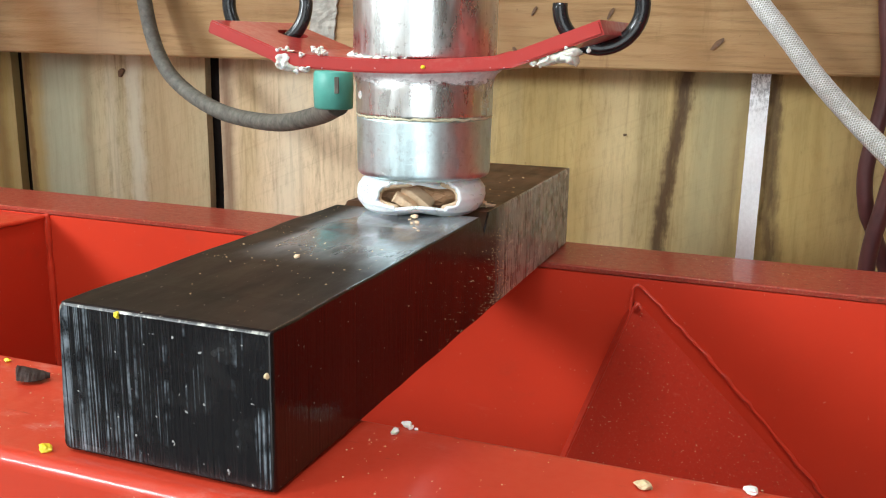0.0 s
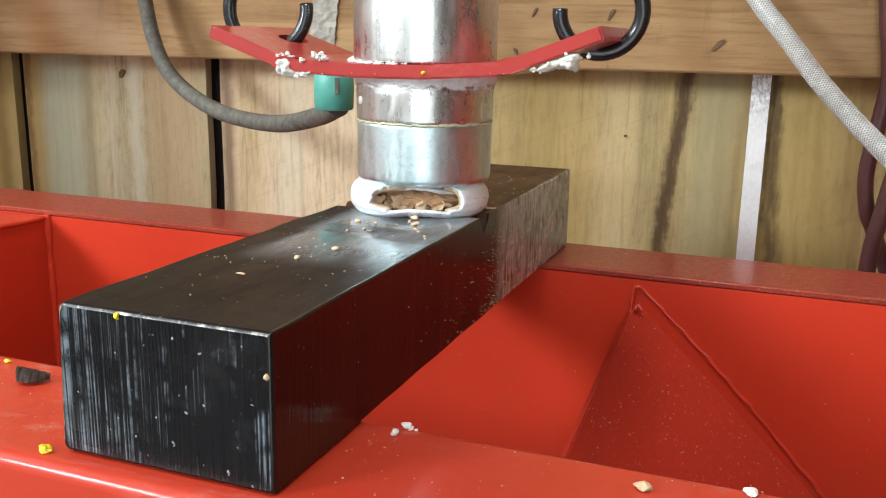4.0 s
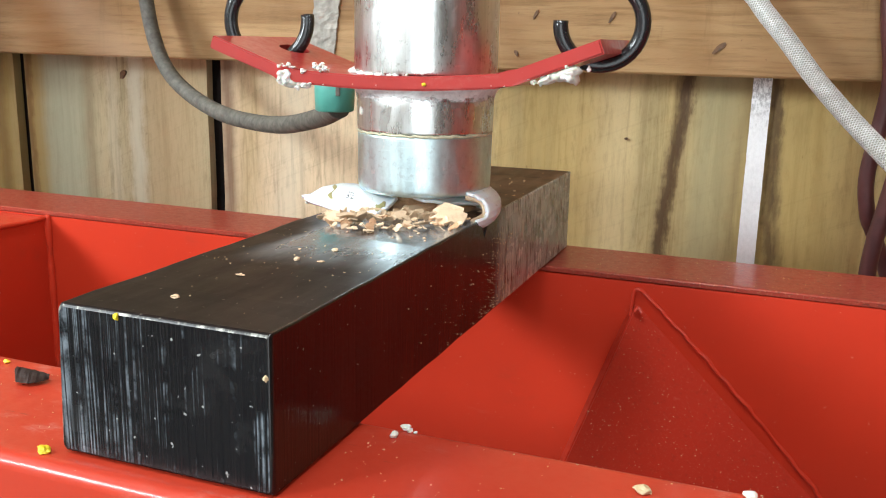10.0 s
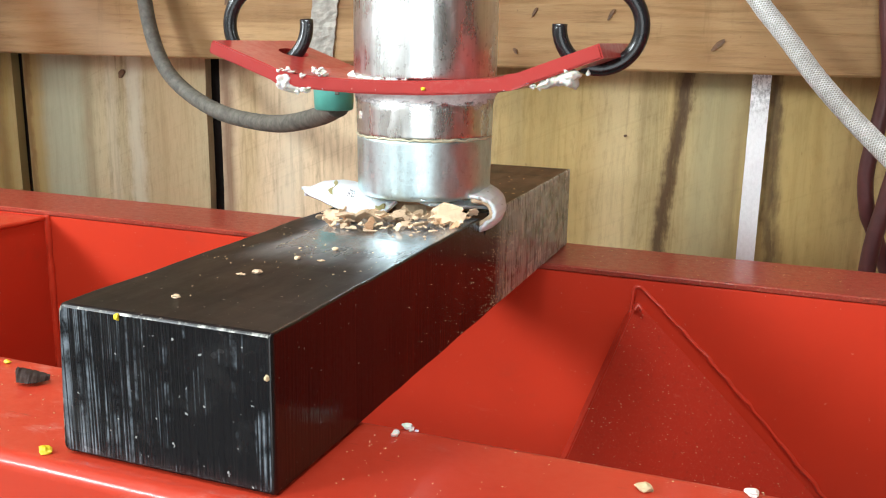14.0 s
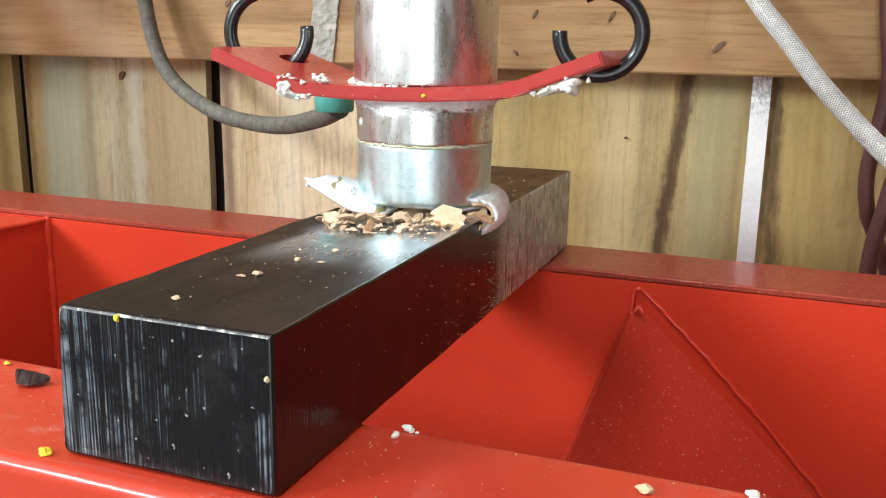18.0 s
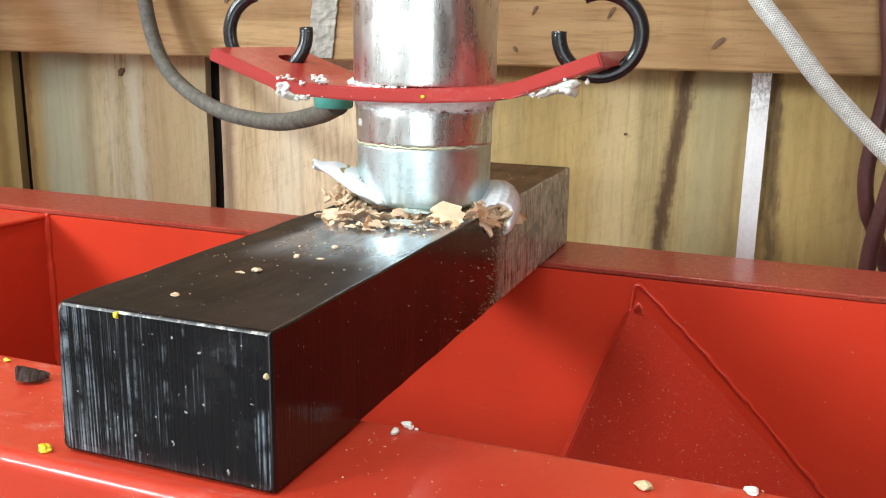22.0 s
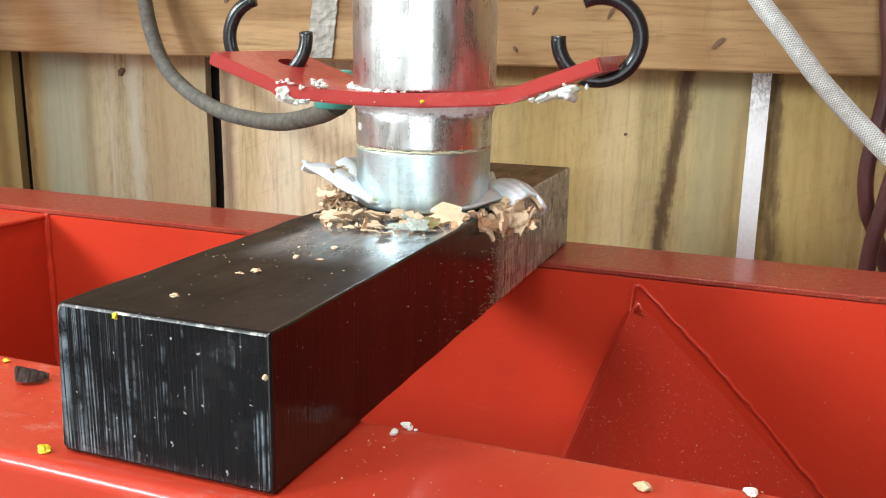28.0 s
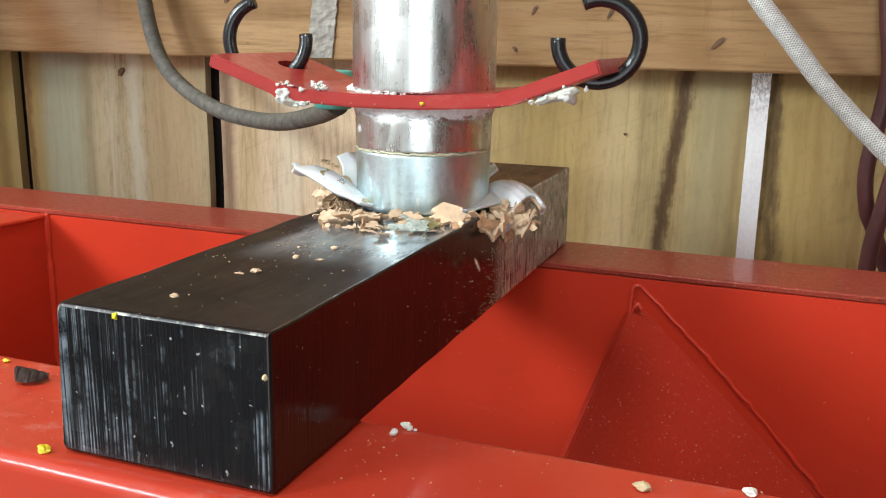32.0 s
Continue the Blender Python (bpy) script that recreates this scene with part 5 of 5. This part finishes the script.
def core_flakes(ball):
    """The broken core: flakes with their ways in the ball's space, (thing, rows of time, place, turn)."""
    rng = random.Random(9)
    out = []

    def add(size, material, way, turn=None, made=None):
        ob = made or flake_of(ball, rng, size, material)
        base = turn or (rng.uniform(-10, 40), rng.uniform(-25, 25), rng.uniform(0, 360))
        rows = []
        for k, (t, px, py, d) in enumerate(way):
            rows.append((t, spot(px, py, d), (base[0] + 7 * k, base[1] - 5 * k, base[2] + 8 * k)))
        out.append((ob, rows))

    # slabs in the open mouth
    add(0, CORE, [(0, 741, 346, -0.018), (0.5, 741, 348, -0.017), (0.9, 752, 358, -0.010), (6.5, 752, 362, -0.010), (6.7, 742, 372, -0.014), (32, 745, 376, -0.014)], (25, 33, -8), slab(ball, 0.0150, 0.0060, 0.0042))
    add(0, CORE, [(0, 720, 356, -0.021), (0.5, 720, 357, -0.020), (0.9, 700, 362, -0.010), (6.5, 705, 362, -0.010), (6.7, 600, 380, -0.016), (32, 596, 384, -0.016)], (20, 34, 4), slab(ball, 0.0105, 0.0050, 0.0038))
    # broken flakes in the mouth before it bursts
    for k in range(7):
        cx, cy = 672 + 18 * k + rng.uniform(-5, 5), 356 + rng.uniform(-5, 8)
        t1 = 0.8 + 0.45 * k + rng.uniform(0, 0.8)
        gx = 600 + 32 * k + rng.uniform(-8, 8)
        gy = 388 + rng.uniform(-4, 8)
        add(rng.uniform(0.0030, 0.0048), CORE, [(0, 735 + k * 4, 360, 0.004), (t1, 735 + k * 4, 360, 0.002), (t1 + 0.5, cx, cy, -0.014), (6.5, cx - 6, cy + 4, -0.018), (6.65, gx, gy - 8, -0.022), (9, gx, gy - 4, -0.023), (32, gx - 6, gy + 2, -0.025)], (rng.uniform(35, 75), rng.uniform(-20, 20), rng.uniform(-30, 30)))
    # broken plates that lie along the front of the ram: side mark, foot mark, size, tilt, time of coming out
    plates = ((590, 392, 0.0038, 38, 6.5), (572, 391, 0.0024, 43, 6.5), (635, 395, 0.0061, 34, 6.5), (612, 397, 0.0032, 26, 9), (682, 391, 0.0036, 36, 6.5), (660, 393, 0.0039, 43, 6.5), (720, 398, 0.0022, 29, 8.5), (747, 399, 0.0031, 30, 9), (792, 394, 0.0070, 32, 8.2), (834, 386, 0.0031, 44, 13), (710, 388, 0.0034, 44, 6.6), (627, 402, 0.0019, 12, 6.6), (655, 405, 0.0016, 10, 7), (683, 401, 0.0013, 10, 7.5), (667, 405, 0.0010, 8, 10), (738, 406, 0.0010, 8, 9.5), (768, 404, 0.0018, 5, 9.5), (673, 402, 0.0029, 30, 20), (692, 405, 0.0027, 32, 21), (688, 412, 0.0029, 28, 25.5), (600, 399, 0.0039, 30, 23), (765, 398, 0.0025, 36, 25), (735, 393, 0.0036, 44, 24), (812, 391, 0.0042, 38, 26), (656, 396, 0.0045, 38, 27))
    for px, foot, size, tilt, t in plates:
        ob = part("core_flake", flake(rng, size, 0.19, 0.05, 0.8 if size < 0.0069 else 0.4), CORE, ball)
        half = 0.80 * size
        d = -(foot - 364) * 0.00145 + half * math.cos(radians(tilt))
        goal = Vector((spot(px, 364, d).x, d, half * math.sin(radians(tilt)) + 0.0006))
        turn = (tilt, rng.uniform(-9, 9), rng.choice((0, 180)) + rng.uniform(-25, 25))
        inside = Vector((goal.x * 0.5, 0.004, 0.004))
        back = goal + Vector((0.001, 0.004, 0.0004))
        out.append((ob, [(0, inside, turn), (t, inside, turn), (t + 0.2 if t < 7 else t + 1.0, back, turn), (max(t + 2, 19), goal, turn), (32, goal + Vector((math.copysign(0.0007, goal.x), -0.0012, 0)), turn)]))
    # the row along the front of the ram
    for k in range(40):
        x = 580 + 250 * (k + 0.5) / 40 + rng.uniform(-6, 6)
        y = min(388 + rng.uniform(-8, 14), 396 - max(0.0, x - 800) * 0.4)
        d = -(y - 364) * 0.00145 - 0.003 - rng.uniform(0, 0.003)
        inside = (0, 745 + (x - 715) * 0.22, 358, rng.uniform(-0.006, 0.002))
        size = rng.choice((0.0008, 0.0012, 0.0016, 0.0022, 0.0030)) * rng.uniform(0.85, 1.15)
        if 700 < x < 760:
            size *= 0.62
        if x > 805:
            size = min(size, 0.0030)
        way = [inside]
        if k % 4 == 0:
            t1 = rng.uniform(0.6, 5.0)
            cx = 690 + (x - 580) * 0.42
            way += [(t1, *inside[1:]), (t1 + 0.6, cx, 360 + rng.uniform(-6, 6), -0.014), (6.5, cx - 4, 362 + rng.uniform(-6, 4), -0.018)]
        else:
            way += [(6.5, *inside[1:])]
        way += [(6.65, x + 8 if x < 700 else x, y - 6, d), (9, x + 6 if x < 700 else x, y - 4, d), (19, x + 2, y - 1, d), (26, x, y + 1, d - 0.001), (32, x - 4 if x < 700 else x + 3, y + 3, d - 0.002)]
        add(size, CORE if rng.random() < 0.75 else CORE_IN, way, (rng.uniform(-4, 30), rng.uniform(-14, 14), rng.uniform(0, 360)))
    # chunks that stand in the gap under the ram and are pressed flat
    for k in range(17):
        x = 636 + 9.5 * k + rng.uniform(-4, 4)
        y = rng.uniform(-3, 4)
        rise = [(0, 745 + (x - 715) * 0.2, 358, 0.0), (6.5, 745 + (x - 715) * 0.2, 358, 0.0), (6.65, x, 369 + y, -0.021), (9, x, 373 + y, -0.023), (13, x, 379 + y, -0.025), (19, x, 385 + y, -0.028), (32, x, 390 + y, -0.031)]
        add(rng.uniform(0.0026, 0.0042), CORE, rise, (rng.uniform(45, 80), rng.uniform(-25, 25), rng.uniform(-40, 40)))
    # the heap under the lifting flap
    for k in range(72):
        x = 572 + 75 * rng.random()
        top = 334 + (x - 572) * 0.50
        y = rng.uniform(top + 6, 392)
        d = rng.uniform(-0.020, -0.006)
        t1 = rng.uniform(16.5, 27) if y < 376 else 6.5
        inside = (0, 735, 360, rng.uniform(-0.006, 0.004))
        way = [inside, (min(t1, 6.5), *inside[1:]), (6.65 if t1 < 7 else t1, 640 if t1 > 7 else x + 10, 368 if t1 > 7 else y - 4, d)]
        if t1 > 7:
            way[1] = (6.5, *inside[1:])
            way.insert(2, (6.7, 660, 372, -0.008))
        way.append((min(31, max(t1 + 3, 19)), x + 4, y, d))
        way.append((32, x - 4, y - 2, d))
        add(rng.uniform(0.0013, 0.0036), CORE, way)
    # the cluster under the curled cover
    for k in range(40):
        x, y = rng.uniform(850, 940), rng.uniform(370, 405)
        if x > 912:
            y = rng.uniform(368, 392)
        d = rng.uniform(-0.026, -0.010)
        t1 = rng.uniform(20.5, 25.5) if x > 868 else rng.uniform(17, 24)
        inside = (0, 772, 360, rng.uniform(-0.004, 0.004))
        way = [inside, (6.5, *inside[1:]), (t1 - 4, 815, 374, -0.010), (t1, 850 + (x - 850) * 0.35, 370 + (y - 375) * 0.4, d), (t1 + 2.2, x - 2, y - 3, d), (32, x + 3, y + 5, d)]
        add(rng.choice((0.0016, 0.0024, 0.0032, 0.0044, 0.0052)), CORE if rng.random() < 0.6 else CORE_IN, way, (rng.uniform(-40, 75), rng.uniform(-50, 50), rng.uniform(0, 360)))
    # crumbs pushed up over the lifted flap
    for k in range(6):
        add(rng.uniform(0.0010, 0.0022), CORE, [(0, 735, 360, 0.006), (24, 690, 350, 0.012), (26 + 0.3 * k, 640 - 4 * k, 322 - 3 * k, 0.004), (28.5, 612 - 4 * k, 302 - 2 * k, 0.003), (32, 600 - 5 * k, 297 - 2 * k, 0.003)])
    # flakes that break off and fly or fall
    home = (0, 790, 360, 0.0)
    add(0.0036, CORE, [home, (0.3, 800, 372, -0.02), (0.5, 930, 450, -0.05), (0.7, 1060, 640, -0.075), (0.9, 1120, 1100, -0.08), (1.2, 1140, 3200, -0.08), (32, 1140, 3200, -0.08)])
    add(0.0050, CORE, [(0, 850, 362, 0.0), (20.6, 850, 385, -0.012), (20.8, 846, 415, -0.05), (21.0, 807, 556, -0.072), (21.2, 790, 900, -0.08), (21.6, 790, 3300, -0.08), (32, 790, 3300, -0.08)])
    add(0.0024, CORE, [(0, 858, 364, 0.0), (31.4, 862, 392, -0.018), (31.7, 862, 402, -0.034), (32, 852, 468, -0.038)], (10, 78, 20))
    add(0.0052, CORE, [(0, 835, 362, 0.0), (22, 860, 372, -0.004), (28.5, 905, 385, -0.022), (30, 918, 402, -0.026), (31, 921, 405, -0.026), (31.6, 905, 395, -0.026), (32, 888, 402, -0.026)], (80, 10, 0))
    return out


def glue_films(ball):
    out = []
    rng = random.Random(14)
    for k, (px, foot, size, tilt) in enumerate(((714, 407, 0.0048, 14), (742, 410, 0.0066, 16), (770, 402, 0.0050, 26), (728, 396, 0.0044, 22))):
        ob = part("glue_film", flake(rng, size, 0.10, 0.10, 0.8), (GLUE, GLUE, OLIVE, GLUE)[k], ball, "cloudy greenish glue film")
        half = 0.8 * size
        d = -(foot - 364) * 0.00145 + half * math.cos(radians(tilt))
        goal = Vector((spot(px, 364, d).x, d, half * math.sin(radians(tilt)) + 0.0012))
        hid = Vector((goal.x * 0.6, 0.0, 0.003))
        turn = (tilt, 4 - 3 * k, 35 * k)
        out.append((ob, [(0, hid, turn), (19 + k, hid, turn), (22 + 1.6 * k, goal + Vector((0, 0.008, 0)), turn), (28, goal + Vector((0, 0.001, 0)), turn), (32, goal, turn)]))
    return out


def place(x, y, z, ry=0.0):
    return pose(x * 0.001, y * 0.001, z * 0.001, 0, ry, 0)


workshop()
press_frame()
press_bed()
hoses()
steel_bar()
RAM = press_ram()
PLATE = spring_plate()
HOOKS = (spring_hook((-0.1146, 0.190, 0.1186), 0.0185, 10, -262, "black steel hook through the plate's slotted wing", 8),
         spring_hook((0.0446, 0.182, 0.1211), 0.0165, 176, 300, "black steel hook round the plate's wing", 14))
BALL, COVERS = crushed_ball()
FLAKES = core_flakes(BALL)
FILMS = glue_films(BALL)
CRUMBS = bar_crumbs()
loose_debris()


def motions():
    """The ram comes down, the ball bursts and spreads, crumbs fly off."""
    fall = [(0, 14.4), (1, 13.95), (2, 13.6), (3, 13.0), (3.5, 12.8), (5.5, 11.75), (6.5, 11.15), (7, 10.72), (8, 10.12), (9, 9.42), (10, 8.7), (11, 8.15), (12, 7.5), (13, 6.98), (14, 6.36), (14.5, 6.1), (16.5, 5.12), (17, 4.8), (18, 4.25), (19, 3.85), (20, 3.25), (21, 2.86), (22, 2.48), (23, 2.12), (24, 1.88), (25.5, 1.55), (27.5, 0.94), (29, 0.58), (30.5, 0.26), (32, 0.0)]
    walk(RAM, [(t, pose(AXIS[0], AXIS[1], BED + BAR_TOP + 0.0008 + h * 0.001)) for t, h in fall])
    walk(PLATE, [(t, pose(AXIS[0], AXIS[1], BED + BAR_TOP + 0.0020 + h * 0.001)) for t, h in fall])
    for hook, pull in zip(HOOKS, (0.00115, 0.00097)):
        m = hook.matrix_basis.copy()
        walk(hook, [(t, Matrix.Translation((0, 0, h * pull)) @ m) for t, h in fall])

    burst = [(0, 27, 4.6, 0, -20), (3, 25, 3.2, 0, -20), (6.5, 22.5, 1.6, 0, -19), (6.6, 1, 1.4, 0, -3), (6.8, 0, 1.2, 0, 0), (9, 0, 0, 0, 0), (13, 0, -2.0, 4.4, 0), (14.5, 0, -3, 9, 0), (16.5, 0, -4, 13.5, 0), (19, 0, -5, 20, -5), (22, 1, -6.0, 29, -12), (25, 1, -6.6, 32, -15), (28, -4, -7.2, 30, -17), (32, -8, -7.8, 29, -17)]
    walk(COVERS["flap"], [(t, pose((x - 12) * 0.001, -0.001, (6.8 + z) * 0.001, rx, ry, 0)) for t, x, z, ry, rx in burst])
    turned = [(0, 0, 0), (6.5, 0, 0), (7, 12, 0), (13, 18, 1), (19, 14, 1), (22, 12, 1), (25, 26, 5), (28, 36, 7), (32, 36, 7)]
    curl = [(0, 19.0, 7.0, 0), (3, 20.2, 6.2, 0), (6.5, 22.4, 4.8, 0), (7, 23.8, 4.4, 0), (9, 25, 3.8, 3), (11, 25.2, 3.4, 5), (13, 26.4, 2.8, 8), (16.5, 28, 3.2, 14), (19, 29.4, 3.6, 20), (22, 33, 3.6, 46), (23, 34.5, 3.4, 58), (25, 35.5, 2.6, 80), (28, 35, 2.8, 92), (32, 35, 2.0, 95)]
    walk(COVERS["right"], [(t, pose(x * 0.001, (np.interp(t, [k[0] for k in turned], [k[2] for k in turned]) - 2) * 0.001, z * 0.001, 0, -a, np.interp(t, [k[0] for k in turned], [k[1] for k in turned])) @ pose(0, 0, 0, 0, 0, 22 * max(0, a - 20) / 72)) for t, x, z, a in curl])
    push = [(0, -23, 4.0, 0, -20), (6.5, -20, 1.0, 0, -19), (9, -19, -0.4, 0, -17), (13, -16.5, -2.6, 0, -17), (16.5, -14.5, -4.6, 2, -17), (19, -12.5, -5.6, 8, -17), (22, -11, -6.4, 12, -16), (25, -9, -7.0, 14, -15), (28, -8, -7.4, 15, -15), (32, -8, -8.2, 13, -15)]
    walk(COVERS["flap_right"], [(t, pose((x + 12) * 0.001, -0.003, (6.6 + z) * 0.001, rx, -ry, 0)) for t, x, z, ry, rx in push])
    walk(COVERS["left"], [(0, place(-20.8, -2, 7.0)), (3, place(-22.4, -2, 6.2)), (6.5, place(-27.0, -2, 4.8)), (6.6, place(-14, 4, 4.0, 0)), (6.8, place(-4, 12, 3.0, 0)), (32, place(-2, 13, -3.0, 0))])
    walk(COVERS["lip_left"], [(0, place(-20.8, -2, 7.0)), (3, place(-22.4, -2, 6.2)), (6.5, place(-27.0, -2, 4.8)), (6.7, place(-14, 10, 4)), (32, place(-10, 12, -1.5))])
    walk(COVERS["lip_right"], [(0, place(19.0, -2, 7.0)), (3, place(20.2, -2, 6.2)), (6.5, place(22.4, -2, 4.8)), (7, place(23.8, -2, 4.4)), (8, place(26, 2, 3.6)), (10, place(28, 9, 1)), (32, place(20, 14, -4))])
    walk(COVERS["core"], [(0, place(-1, 0, -0.6)), (6.4, place(-1, 0, -3.4)), (7, place(0, 2, -4)), (32, place(0, 3, -9))])
    walk(COVERS["heap_left"], [(0, place(2, 10, 3)), (6.5, place(2, 10, 3)), (8, place(-14, 6, 2)), (16, place(-28, 2, 2)), (21, place(-34, 0, 4, 20)), (27, place(-37, 0, 6, 30)), (32, place(-39, 0, 6, 35))])
    walk(COVERS["heap_right"], [(0, place(4, 8, 3)), (13, place(10, 6, 3)), (19, place(22, 0, 1)), (23, place(31, -8, 0, -20)), (26, place(37, -10, 2, -30)), (32, place(38, -10, 1, -30))])
    walk(COVERS["rear"], [(0, place(8, 16, 4, 0)), (22, place(2, 17, 2, 10)), (24, place(-6, 18, 1, 28)), (27.5, pose(-0.020, 0.016, -0.005, 0, 44, -42)), (32, pose(-0.022, 0.016, -0.005, 0, 54, -42))])
    walk(COVERS["rear_right"], [(0, place(-4, 15, 4, 0)), (24, place(4, 15, 2, -5)), (28, place(12, 14, 0, -25)), (32, place(16, 14, 0, -38))])
    for ob, way in FLAKES + FILMS:
        rows = [(t, Matrix.Translation(p) @ pose(0, 0, 0, *a)) for t, p, a in way]
        if way[-1][0] < 32:
            rows.append((32, rows[-1][1]))
        walk(ob, rows)
    start = Vector((AXIS[0] + 0.004, AXIS[1] - 0.010, BED + BAR_TOP + 0.004))
    for k, (ob, t, goal) in enumerate(CRUMBS):
        goal = Vector(goal)
        spin = pose(0, 0, 0, 0, 0, 37 * k)
        there = Matrix.Translation(goal) @ spin
        if t <= 0:
            walk(ob, [(0, there), (32, there)])
            continue
        inside = Matrix.Translation(start) @ pose(0, 0, 0, 20, 0, 37 * k)
        over = Matrix.Translation(start.lerp(goal, 0.55) + Vector((0, 0, 0.012))) @ pose(0, 0, 0, 50, 20, 37 * k)
        rows = [(0, inside), (t, inside), (t + 0.15, over), (t + 0.3, there), (t + 0.45, there), (32, there)]
        walk(ob, rows)


motions()
